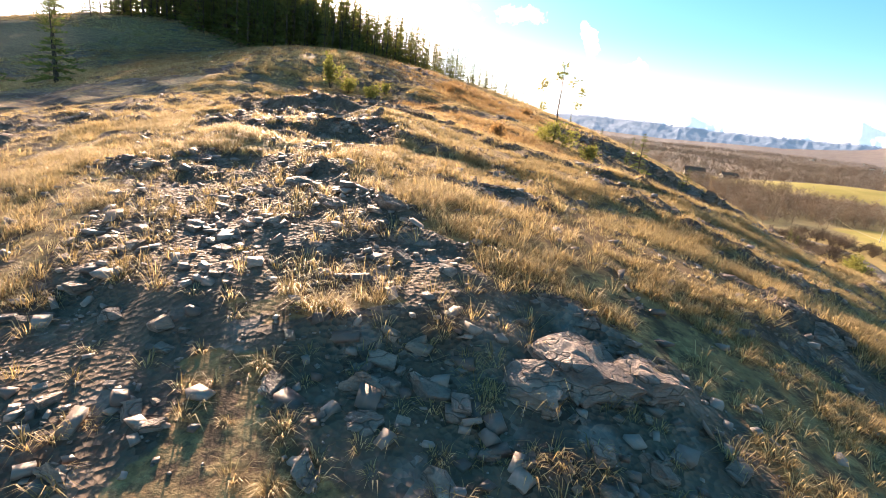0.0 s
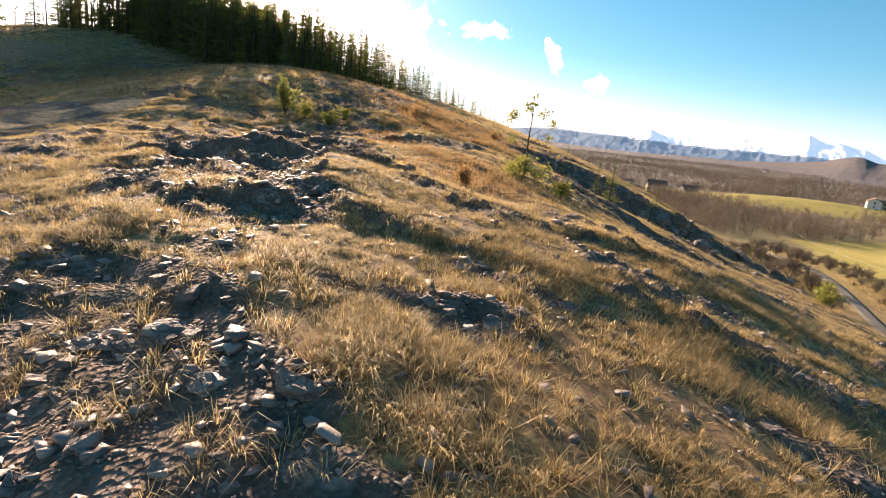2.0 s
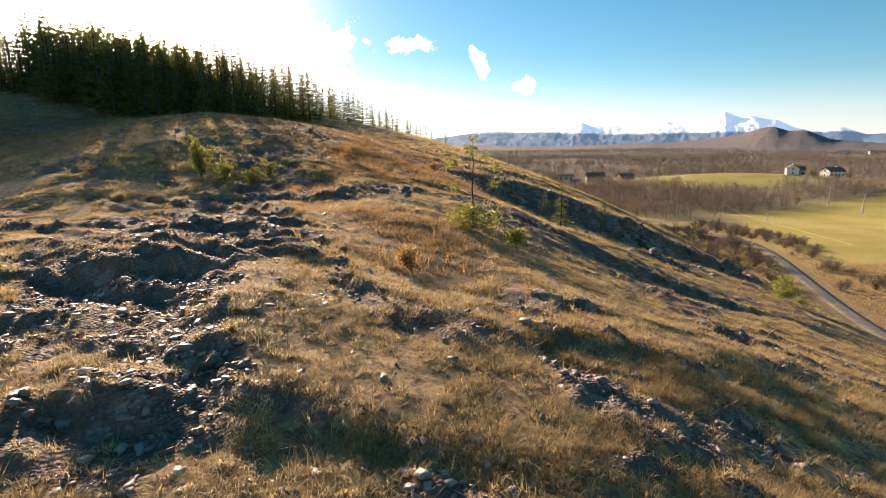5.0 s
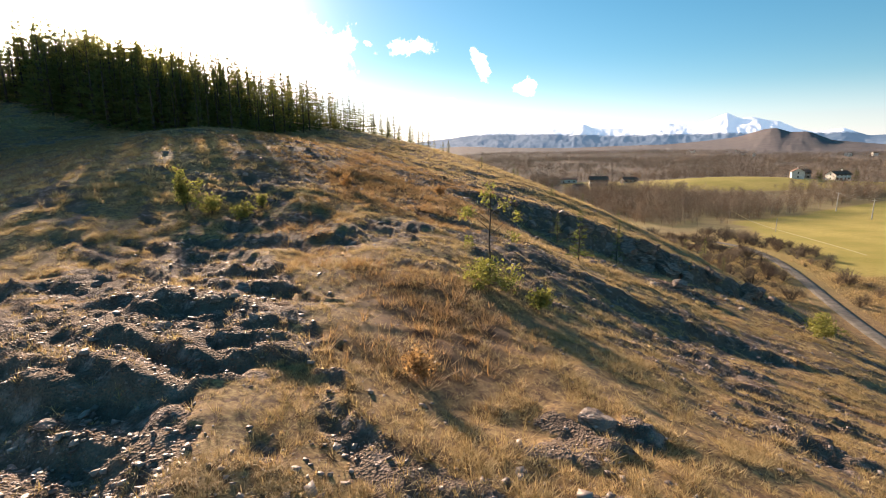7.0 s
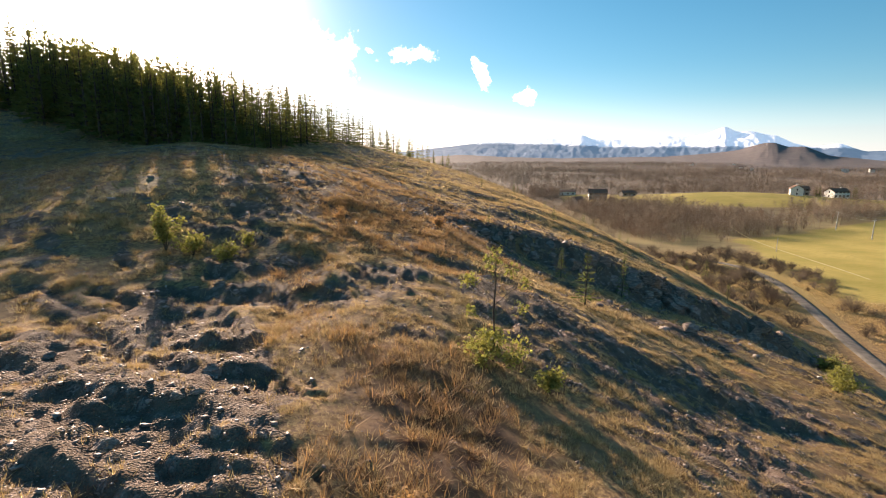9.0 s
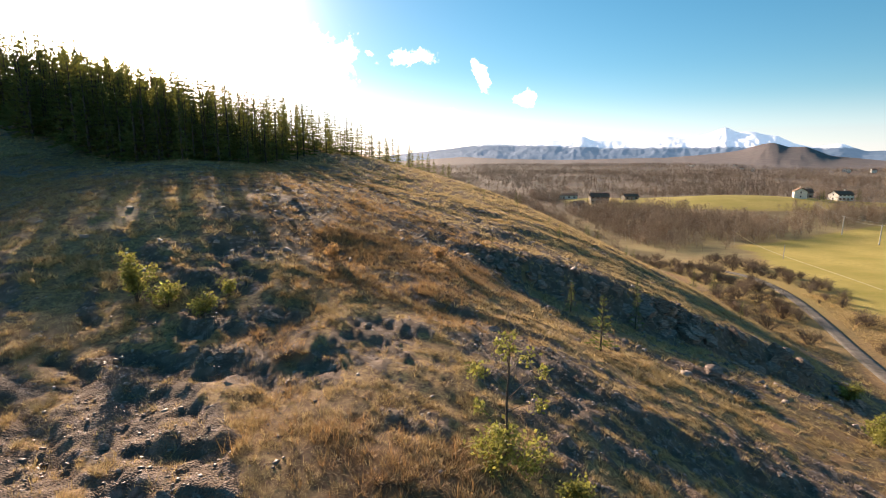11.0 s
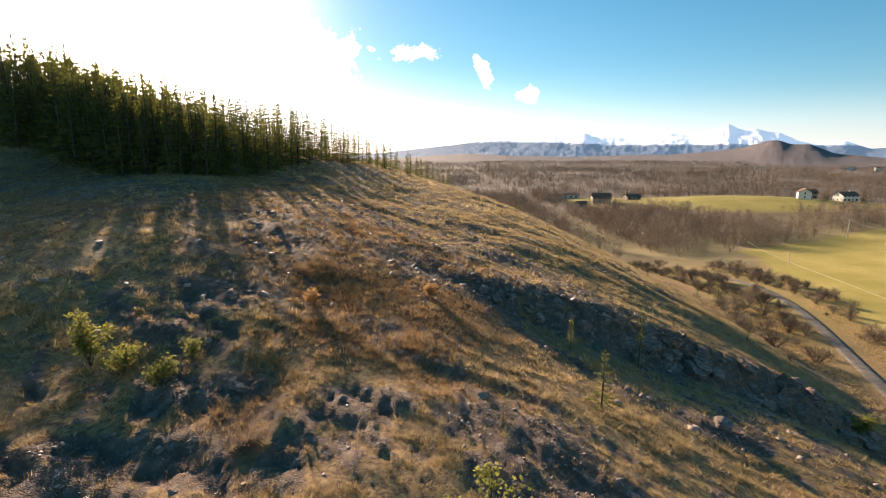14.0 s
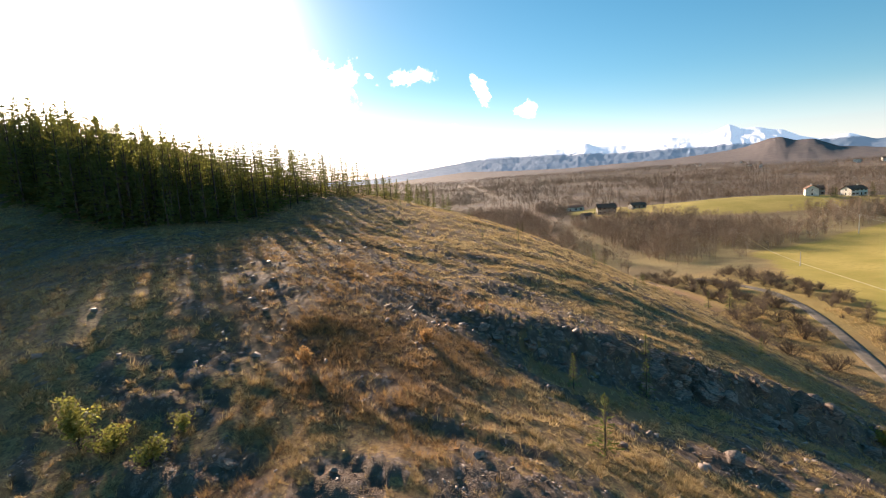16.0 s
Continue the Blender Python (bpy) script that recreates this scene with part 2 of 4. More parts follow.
def rough_ground(x, y):
    """What lies on the even swells: lumps, natural steps, ledges and crags."""
    rock = rockiness(x, y)
    near = 1 - step(85, 170, np.hypot(x, y - 10))
    u, v = x * 0.8 + y * 0.6, -x * 0.6 + y * 0.8
    lump = 0.13 * fbm(x / 1.7, y / 1.7, 4, 3) + 0.35 * fbm(x / 6, y / 6, 2, 5)
    bed = fbm(u / 1.1, v / 2.6, 4, 41, 0.6)
    shelf = np.floor(bed * 5) / 5 + step(0.55, 1.0, bed * 5 - np.floor(bed * 5)) / 5
    face = 1 + 1.8 * bump_at(y - face_line(x), x, -0.4, 26, 3.0, 20)
    crag = face * rock * (0.28 * shelf + 0.16 * fbm(x / 0.4, y / 0.4, 4, 51) + 0.03)
    far = step(50, 75, y)
    steps = 0.3 * stairs(x, y, 5.5, 101)[0] * (1 - far) + 0.16 * stairs(x, y, 1.9, 121)[0] * near * (1 - far) + far * 0.4 * stairs(x, y, 9.0, 141)[0]
    # bedded ledges step up the rocky west side
    steps = steps + 0.48 * rock * step(1.0, -4.0, x) * stairs(x, y, 2.6, 151)[0] * (1 - far)
    calm = 0.35 + 0.65 * step(12, 20, y)
    return calm * (steps + lump + crag * (0.35 + 0.65 * near)) + ledges(x, y)[0]


def bracken(x, y):
    """Where dead bracken takes the place of grass: the hollow and the slope under the trees, 0 to 1."""
    m = bump_at(x, y, -3, 60, 8, 14) + 1.1 * bump_at(x, y, -38, 84, 34, 30) + 0.7 * bump_at(x, y, -1.0, 31, 4, 7) + 0.8 * bump_at(x, y, -7.0, 41.5, 1.6, 3)
    return step(0.25, 0.75, m + 0.35 * fbm(x / 5, y / 5, 3, 181))


def ground_height(x, y):
    x, y = np.asarray(x, float), np.asarray(y, float)
    a, b = hill_height(x, y), valley_height(x, y)
    k = 1.2
    top = np.maximum(a, b)
    z = top + k * np.log(np.exp((a - top) / k) + np.exp((b - top) / k))
    return z + step(-2, 2, a - b) * rough_ground(x, y)


# ---- materials ----
def surface(name, rough=0.85, specular=0.3):
    """A new material: its nodes, its shader and a world-sized coordinate."""
    mat = bpy.data.materials.new(name)
    mat.use_nodes = True
    n = Nodes(mat.node_tree)
    shader = n.add("ShaderNodeBsdfPrincipled")
    shader.inputs["Roughness"].default_value, shader.inputs["Specular IOR Level"].default_value = rough, specular
    out = n.add("ShaderNodeOutputMaterial")
    n.put(out.inputs[0], shader.outputs[0])
    place = n.add("ShaderNodeNewGeometry").outputs["Position"]
    return mat, n, shader, place


def relief(n, shader, height, strength=0.5, distance=0.05):
    node = n.add("ShaderNodeBump")
    node.inputs["Strength"].default_value, node.inputs["Distance"].default_value = strength, distance
    n.put(node.inputs["Height"], height)
    n.put(shader.inputs["Normal"], node.outputs[0])


def attribute(n, name):
    node = n.add("ShaderNodeAttribute")
    node.attribute_name = name
    return node


def ground_material():
    mat, n, shader, place = surface("ground_earth_and_rock", 0.9, 0.2)
    rock, field, woods = attribute(n, "rock").outputs["Fac"], attribute(n, "field").outputs["Fac"], attribute(n, "woods").outputs["Fac"]
    big, mid, fine = n.noise(place, 0.09, 3), n.noise(place, 1.3, 5, 0.65), n.noise(place, 9.0, 5, 0.7)
    grit = n.add("ShaderNodeTexVoronoi")
    n.put(grit.inputs["Vector"], place)
    grit.inputs["Scale"].default_value = 17.0
    straw = n.mix(n.ramp(mid, 0.35, 0.65), (0.32, 0.205, 0.09), (0.50, 0.35, 0.16))
    straw = n.mix(n.ramp(fine, 0.35, 0.7), (0.25, 0.15, 0.07), straw)
    speck = n.noise(place, 3.6, 6, 0.75)
    straw = n.mix(n.math("MULTIPLY", n.ramp(speck, 0.46, 0.60), 0.9), straw, (0.115, 0.066, 0.043))
    straw = n.mix(n.ramp(big, 0.52, 0.68), straw, (0.26, 0.15, 0.075))
    chips = n.mix(n.ramp(grit.outputs["Color"], 0.15, 0.85), (0.11, 0.074, 0.064), (0.31, 0.24, 0.205))
    block = n.add("ShaderNodeTexVoronoi")
    n.put(block.inputs["Vector"], n.mix(0.12, place, n.add("ShaderNodeTexNoise").outputs["Color"]))
    block.inputs["Scale"].default_value = 2.4
    chips = n.mix(n.math("MULTIPLY", n.ramp(block.outputs["Color"], 0.45, 0.9), 0.75), chips, (0.34, 0.265, 0.225))
    chips = n.mix(n.math("MULTIPLY", n.ramp(block.outputs["Distance"], 0.28, 0.5), 0.8), chips, (0.10, 0.068, 0.05))
    stone = n.mix(n.ramp(mid, 0.35, 0.7), chips, (0.20, 0.14, 0.10))
    edge = n.math("ADD", rock, n.math("MULTIPLY_ADD", fine, 0.7, -0.35))
    land = n.mix(n.ramp(edge, 0.35, 0.6), straw, stone)
    meadow = n.mix(n.ramp(n.noise(place, 0.05, 4), 0.35, 0.65), (0.26, 0.225, 0.045), (0.40, 0.31, 0.085))
    meadow = n.mix(n.ramp(n.noise(place, 0.8, 4), 0.4, 0.7), meadow, (0.30, 0.245, 0.06))
    litter = n.mix(n.ramp(n.noise(place, 0.02, 6, 0.7), 0.35, 0.65), (0.13, 0.095, 0.045), (0.25, 0.20, 0.09))
    apart = n.add("ShaderNodeSeparateXYZ")
    n.put(apart.inputs[0], place)
    litter = n.mix(n.ramp(apart.outputs[1], 230, 420), litter, n.mix(n.ramp(n.noise(place, 0.02, 6, 0.7), 0.35, 0.65), (0.085, 0.062, 0.045), (0.16, 0.12, 0.085)))
    dead = n.mix(n.ramp(mid, 0.35, 0.65), (0.085, 0.05, 0.034), (0.23, 0.135, 0.075))
    land = n.mix(n.math("MULTIPLY", attribute(n, "bracken").outputs["Fac"], n.ramp(edge, 0.6, 0.35)), land, dead)
    land = n.mix(field, land, meadow)
    land = n.mix(woods, land, litter)
    n.put(shader.inputs["Base Color"], land)
    height = n.math("ADD", n.math("MULTIPLY", fine, 0.6), n.math("MULTIPLY", grit.outputs["Distance"], n.math("MULTIPLY", rock, 1.2)))
    relief(n, shader, height, 0.7, 0.08)
    return mat


def plain_material(name, low, high, scale=3.0, rough=0.85, specular=0.25, bump=0.0, by_object=0.0):
    """Two tones mottled at two sizes; by_object varies the shade from thing to thing."""
    mat, n, shader, place = surface(name, rough, specular)
    tone = n.mix(n.ramp(n.noise(place, scale, 5, 0.65), 0.32, 0.68), low, high)
    tone = n.mix(n.math("MULTIPLY", n.ramp(n.noise(place, scale * 7.3, 4, 0.7), 0.4, 0.75), 0.5), tone, tuple(0.6 * v for v in low))
    if by_object:
        info = n.add("ShaderNodeObjectInfo").outputs["Random"]
        tone = n.mix(n.math("MULTIPLY", info, by_object), tone, tuple(0.45 * v for v in low))
    n.put(shader.inputs["Base Color"], tone)
    if bump:
        relief(n, shader, n.noise(place, scale * 5, 5, 0.7), 0.6, bump)
    return mat


def leaf_material(name, low, high, through_colour, amount=0.45):
    """Thin leaf or blade, lit from both sides; shade varies from piece to piece."""
    mat, n, shader, place = surface(name, 0.6, 0.25)
    chance = n.add("ShaderNodeNewGeometry").outputs["Random Per Island"]
    patch = n.noise(place, 0.35, 3)
    tone = n.mix(n.ramp(n.math("ADD", n.math("MULTIPLY", chance, 0.75), n.math("MULTIPLY", patch, 0.6)), 0.25, 1.0), low, high)
    n.put(shader.inputs["Base Color"], tone)
    clear = n.add("ShaderNodeBsdfTranslucent")
    n.put(clear.inputs[0], n.mix(0.5, tone, through_colour))
    both = n.add("ShaderNodeMixShader")
    both.inputs[0].default_value = amount
    n.put(both.inputs[1], shader.outputs[0])
    n.put(both.inputs[2], clear.outputs[0])
    out = [k for k in n.tree.nodes if k.type == "OUTPUT_MATERIAL"][0]
    n.put(out.inputs[0], both.outputs[0])
    return mat


MAT_GROUND = ground_material()
MAT_STRAW = leaf_material("dry_grass", (0.19, 0.122, 0.056), (0.66, 0.505, 0.265), (0.68, 0.48, 0.20), 0.5)
MAT_RUST = leaf_material("rusty_bracken_grass", (0.20, 0.115, 0.055), (0.46, 0.29, 0.135), (0.52, 0.30, 0.11), 0.5)


def schist_material():
    """Bedded grey rock with cracks, rusty stains and pale weathered patches."""
    mat, n, shader, place = surface("grey_schist", 0.72, 0.3)
    squash = n.add("ShaderNodeMapping")
    n.put(squash.inputs["Vector"], place)
    squash.inputs["Rotation"].default_value, squash.inputs["Scale"].default_value = (0.35, -0.3, 0.2), (1.0, 1.0, 5.0)
    beds = n.noise(squash.outputs[0], 2.2, 6, 0.7)
    crack = n.add("ShaderNodeTexVoronoi")
    crack.feature = "DISTANCE_TO_EDGE"
    bent = n.add("ShaderNodeVectorMath")
    bent.operation = "ADD"
    n.put(bent.inputs[0], squash.outputs[0])
    wander = n.add("ShaderNodeTexNoise")
    n.put(wander.inputs["Vector"], place)
    wander.inputs["Scale"].default_value = 3.0
    n.put(bent.inputs[1], wander.outputs["Color"])
    n.put(crack.inputs["Vector"], bent.outputs[0])
    crack.inputs["Scale"].default_value = 1.9
    split = n.ramp(crack.outputs[0], 0.0, 0.03, 0.45, 1.0)
    tone = n.mix(n.ramp(beds, 0.3, 0.7), (0.16, 0.108, 0.09), (0.37, 0.285, 0.235))
    tone = n.mix(n.math("MULTIPLY", n.ramp(n.noise(place, 1.1, 5, 0.7), 0.52, 0.72), 0.7), tone, (0.25, 0.165, 0.10))
    tone = n.mix(n.ramp(n.noise(place, 6.0, 4), 0.62, 0.75), tone, (0.46, 0.44, 0.39))
    tone = n.mix(split, (0.07, 0.055, 0.045), tone)
    n.put(shader.inputs["Base Color"], tone)
    height = n.math("ADD", n.math("MULTIPLY", beds, 1.0), n.math("ADD", n.math("MULTIPLY", split, 0.35), n.math("MULTIPLY", n.noise(place, 18.0, 4, 0.7), 0.35)))
    relief(n, shader, height, 0.9, 0.09)
    return mat


MAT_STONE = schist_material()


def chip_material():
    mat, n, shader, place = surface("loose_schist_chips", 0.58, 0.4)
    chance = n.add("ShaderNodeNewGeometry").outputs["Random Per Island"]
    tone = n.mix(n.ramp(chance, 0.1, 0.95), (0.14, 0.10, 0.088), (0.34, 0.275, 0.24))
    tone = n.mix(n.math("MULTIPLY", n.ramp(n.noise(place, 14.0, 4), 0.45, 0.7), 0.4), tone, (0.20, 0.15, 0.11))
    n.put(shader.inputs["Base Color"], tone)
    relief(n, shader, n.noise(place, 40.0, 4), 0.5, 0.01)
    return mat


MAT_CHIP = chip_material()
MAT_LEAF = leaf_material("yellow_green_leaves", (0.12, 0.125, 0.035), (0.30, 0.285, 0.08), (0.42, 0.40, 0.08), 0.42)
MAT_PINE = leaf_material("young_pine_needles", (0.07, 0.095, 0.03), (0.19, 0.21, 0.06), (0.3, 0.32, 0.07), 0.4)
MAT_TWIG = plain_material("bare_twigs", (0.12, 0.085, 0.06), (0.24, 0.18, 0.13), 0.8)
MAT_POLE = plain_material("pale_weathered_wood", (0.42, 0.39, 0.34), (0.62, 0.58, 0.52), 2.0)
MAT_WALL = plain_material("pale_render", (0.66, 0.62, 0.55), (0.80, 0.77, 0.71), 0.7)
MAT_GREY_WALL = plain_material("grey_stone_wall", (0.22, 0.20, 0.185), (0.36, 0.33, 0.30), 0.9, bump=0.03)
MAT_ROOF = plain_material("brown_roof_tiles", (0.13, 0.08, 0.06), (0.25, 0.15, 0.10), 1.2)
MAT_GLASS = plain_material("dark_window_glass", (0.02, 0.024, 0.03), (0.05, 0.055, 0.06), 1.0, 0.12, 0.6)
MAT_SHUTTER = plain_material("brown_painted_wood", (0.10, 0.055, 0.03), (0.17, 0.10, 0.06), 2.0)
MAT_PATH = plain_material("trodden_straw_earth", (0.36, 0.30, 0.14), (0.50, 0.42, 0.20), 0.5)
MAT_BARK = plain_material("conifer_bark", (0.05, 0.038, 0.03), (0.13, 0.10, 0.075), 6.0, bump=0.02)
MAT_NEEDLE = leaf_material("conifer_needles", (0.05, 0.07, 0.024), (0.13, 0.145, 0.045), (0.34, 0.33, 0.07), 0.5)
MAT_ROAD = plain_material("worn_asphalt", (0.12, 0.108, 0.095), (0.21, 0.19, 0.165), 0.7, 0.95, 0.08, 0.01)


# ---- meshes ----
def mesh_from(name, verts, faces, material=None, smooth=False):
    """A mesh from arrays; faces all of one size, or a list of arrays of several sizes."""
    me = bpy.data.meshes.new(name)
    verts = np.asarray(verts, np.float32).reshape(-1, 3)
    groups = faces if isinstance(faces, list) else [faces]
    groups = [np.asarray(g, np.int32) for g in groups if len(g)]
    loops = np.concatenate([g.ravel() for g in groups])
    sizes = np.concatenate([np.full(len(g), g.shape[1], np.int32) for g in groups])
    me.vertices.add(len(verts))
    me.vertices.foreach_set("co", verts.ravel())
    me.loops.add(len(loops))
    me.loops.foreach_set("vertex_index", loops)
    me.polygons.add(len(sizes))
    me.polygons.foreach_set("loop_start", np.concatenate([[0], np.cumsum(sizes)[:-1]]).astype(np.int32))
    me.update(calc_edges=True)
    me.validate()
    if smooth:
        me.polygons.foreach_set("use_smooth", np.ones(len(me.polygons), bool))
    if material:
        me.materials.append(material)
    return me


def tone_points(me, name, values):
    layer = me.attributes.new(name, "FLOAT", "POINT")
    layer.data.foreach_set("value", np.asarray(values, np.float32))


def empty(name, m, label="", category="", group="", kind=""):
    ob = new(name)
    ob.matrix_world = m
    ob.empty_display_size = 0.2
    return tagged(ob, label, category, group, kind)


def child(name, me, parent, label="", m=None):
    ob = new(name, me)
    ob.parent = parent
    if m is not None:
        ob.matrix_local = m
    return tagged(ob, label)


def spread(dense_low, dense_high, fine, grow_low, grow_high, low, high):
    """Grid lines: even and fine in the middle, wider and wider outside."""
    mid = list(np.arange(dense_low, dense_high, fine))
    up, d = [mid[-1]], fine
    while up[-1] < high:
        d *= grow_high
        up.append(up[-1] + d)
    down, d = [mid[0]], fine
    while down[-1] > low:
        d *= grow_low
        down.append(down[-1] - d)
    return np.array(down[:0:-1] + mid + up[1:])


def grid_faces(nx, ny):
    a = (np.arange(ny - 1)[:, None] * nx + np.arange(nx - 1)[None, :]).ravel()
    return np.stack([a, a + 1, a + nx + 1, a + nx], 1)


def road_x(y):
    """Middle of the lane along the foot of the hill."""
    y = np.asarray(y, float)
    return 52.0 + 25.5 * step(55, 150, y) - 10 * step(145, 185, y) + 3.0 * step(20, 60, y)


def field_mask(x, y):
    east = x - (87 + 0.34 * (y - 130) + 4 * fbm(x * 0 + 3, y / 20, 2, 61))
    a = step(0, 4, east) * step(112, 120, y + 5 * fbm(x / 15, y / 15, 2, 63)) * (1 - step(208, 214, y - 0.6 * (x - 112) + 4 * fbm(x / 18, y / 18, 2, 65)))
    b = step(0.35, 0.55, bump_at(x, y, 220, 372, 95, 48) + 0.12 * fbm(x / 30, y / 30, 2, 67))
    c = step(0.4, 0.6, bump_at(x, y, 135, 400, 45, 60) + 0.25 * fbm(x / 30, y / 30, 2, 69))
    d = step(0.4, 0.6, bump_at(x, y, 330, 330, 80, 50) + 0.2 * fbm(x / 30, y / 30, 2, 71))
    return np.clip(a + b + c + d, 0, 1)


def make_ground():
    xs = spread(-11, 12, 0.14, 1.042, 1.042, -4950, 4950)
    ys = spread(5.5, 32, 0.14, 1.16, 1.019, -4950, 4950)
    gx, gy = np.meshgrid(xs, ys)
    z = ground_height(gx, gy)
    # the lane runs in a shallow bed
    bed = (1 - step(2.2, 5.0, np.abs(gx - road_x(gy)))) * step(30, 45, gy) * (1 - step(168, 180, gy))
    z = z * (1 - bed) + bed * (road_height(gy) - 0.12)
    me = mesh_from("ground", np.stack([gx, gy, z], -1).reshape(-1, 3), grid_faces(len(xs), len(ys)), MAT_GROUND, True)
    flat = step(-0.5, -3.0, hill_height(gx, gy) - valley_height(gx, gy))
    tone_points(me, "bracken", (bracken(gx, gy) * (1 - flat)).ravel())
    tone_points(me, "rock", (rockiness(gx, gy) * (1 - flat)).ravel())
    f = np.clip(field_mask(gx, gy) + 0.45 * step(85, 130, gy) * (1 - step(165, 190, gy)), 0, 1) * flat
    tone_points(me, "field", f.ravel())
    tone_points(me, "woods", (np.clip(step(165, 190, gy) + 0.5 * step(-0.1, 0.4, fbm(gx / 9, gy / 9, 3, 73)), 0, 1) * flat * (1 - f)).ravel())
    return tagged(new("ground", me), "hillside of dry grass, earth and broken grey rock above a green valley", "ground", kind="structure")


def road_height(y):
    return valley_height(road_x(y), y) + 0.25 + 0 * np.asarray(y)


def make_road():
    ys = np.arange(45, 170, 1.5)
    mid, z = road_x(ys), road_height(ys)
    slope = np.gradient(mid, ys)
    ax, ay = 1 / np.hypot(1, slope), -slope / np.hypot(1, slope)
    rows = [np.stack([mid + ax * s, ys + ay * s, z + h], 1) for s, h in ((-1.2, -0.25), (-1.05, 0.0), (-0.4, 0.03), (0.4, 0.03), (1.05, 0.0), (1.2, -0.25))]
    v = np.stack(rows, 1).reshape(-1, 3)
    tagged(new("road", mesh_from("road", v, grid_faces(6, len(ys)), MAT_ROAD, True)), "narrow grey asphalt lane along the foot of the hill", "road", kind="structure")


GROUND = make_ground()
make_road()


# ---- far mountains ----
def ridge_line(az, table):
    a, e = np.array(table[0::2]), np.array(table[1::2])
    return np.interp(az, a, e)


# azimuth and elevation of the skyline, in degrees
ALPS = (-60, 0.2, -30, 0.1, -8, 0.1, -5.8, 0.33, 1.1, 1.13, 5.5, 1.73, 8.7, 1.6, 10.5, 2.03, 13.5, 2.03, 15.6, 2.43, 16.5, 2.03, 18.5, 1.93, 21, 1.83, 23.7, 2.33, 25.8, 2.13, 27.3, 2.53, 29, 3.13, 30.2, 2.63, 31.1, 2.73, 33.4, 2.23, 34.8, 1.53, 36.1, 1.23, 38.1, 1.53, 39.9, 0.83, 50, 1.2, 70, 0.6)
FOOTHILLS = (-60, -0.6, -8, -0.6, -3.9, -0.25, 2.4, 0.25, 7.5, 0.05, 13.6, -0.05, 19.5, 0.15, 23.9, 0.25, 27.5, 0.55, 30.4, 0.95, 31.9, 1.45, 33, 1.65, 34.4, 1.2, 35.5, 1.3, 36.3, 0.95, 37.4, 0.45, 41.2, 0.05, 50, 0.4, 70, 0.2)


def make_range(name, table, near, far, foot, rough, material, label, seed):
    az = np.radians(np.arange(-60, 70, 0.12))
    depth = np.linspace(0, 1, 26)
    a, d = np.meshgrid(az, depth)
    deg = np.degrees(a)
    soft = 1.2 * (1 - d) + 0.25
    crest = np.tan(np.radians(sum(ridge_line(deg + k * soft, table) for k in (-1, -0.6, -0.3, 0, 0.3, 0.6, 1)) / 7)) * far + 9
    r = near + (far - near) * d
    spurs = 1 - np.abs(fbm(deg / 3.1 + d * 0.7, d * 2.2, 4, seed, 0.6)) * 2
    fine = 1 - np.abs(fbm(deg / 0.9, d * 4, 3, seed + 9, 0.6)) * 2
    rise = d ** 1.25
    z = foot + (crest - foot) * rise + (crest - foot) * rough * (0.7 * spurs + 0.3 * fine - 0.55) * np.sin(np.pi * np.clip(d * 1.02, 0, 1)) ** 0.8
    z = z + (crest - foot) * 0.02 * (2.2 * fbm(deg / 1.6, d * 0.6 + 5, 4, seed + 3, 0.62)) * d
    v = np.stack([np.sin(a) * r, np.cos(a) * r, z], -1).reshape(-1, 3)
    tagged(new(name, mesh_from(name, v, grid_faces(len(az), len(depth)), material, True)), label, "mountains", kind="structure")


def mountain_material():
    mat, n, shader, place = surface("hazy_snowy_rock", 0.9, 0.1)
    split = n.add("ShaderNodeSeparateXYZ")
    n.put(split.inputs[0], place)
    line = n.math("MULTIPLY_ADD", n.noise(place, 0.012, 6, 0.7), 45.0, split.outputs[2])
    line = n.math("ADD", line, n.ramp(n.math("DIVIDE", split.outputs[0], split.outputs[1]), 0.12, 0.40, 16.0, 46.0))
    slope = n.math("MULTIPLY_ADD", n.noise(place, 0.02, 6, 0.75), 60.0, line)
    # rock toned blue, so the base colour holds some of the distance haze
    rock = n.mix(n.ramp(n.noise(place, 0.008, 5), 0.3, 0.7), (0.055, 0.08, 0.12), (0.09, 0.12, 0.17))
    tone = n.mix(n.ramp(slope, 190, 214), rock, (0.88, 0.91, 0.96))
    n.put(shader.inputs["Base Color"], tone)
    # far backdrop: its blue glow stands in for haze in the air before it
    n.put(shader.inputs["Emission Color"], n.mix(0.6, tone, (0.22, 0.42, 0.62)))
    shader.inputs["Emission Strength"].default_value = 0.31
    return mat


make_range("mountain_range", ALPS, 3600, 4780, -20, 0.18, mountain_material(), "distant mountain range, blue with haze, with snow on its summits", 81)
make_range("foothills", FOOTHILLS, 1900, 3300, -24, 0.06, plain_material("wooded_foothills", (0.115, 0.098, 0.098), (0.17, 0.142, 0.13), 0.035), "brown wooded foothills before the mountains", 91)


# ---- conifers ----
def tube(path, radii, sides=5):
    """Rings along a path, joined: verts and quads."""
    path = [Vector(p) for p in path]
    v, f = [], []
    for k, p in enumerate(path):
        along = (path[min(k + 1, len(path) - 1)] - path[max(k - 1, 0)]).normalized()
        side = along.orthogonal().normalized()
        other = along.cross(side)
        for s in range(sides):
            t = 2 * math.pi * s / sides
            v.append(p + (side * math.cos(t) + other * math.sin(t)) * radii[k])
        if k:
            o = (k - 1) * sides
            f += [(o + s, o + (s + 1) % sides, o + sides + (s + 1) % sides, o + sides + s) for s in range(sides)]
    return [tuple(p) for p in v], f


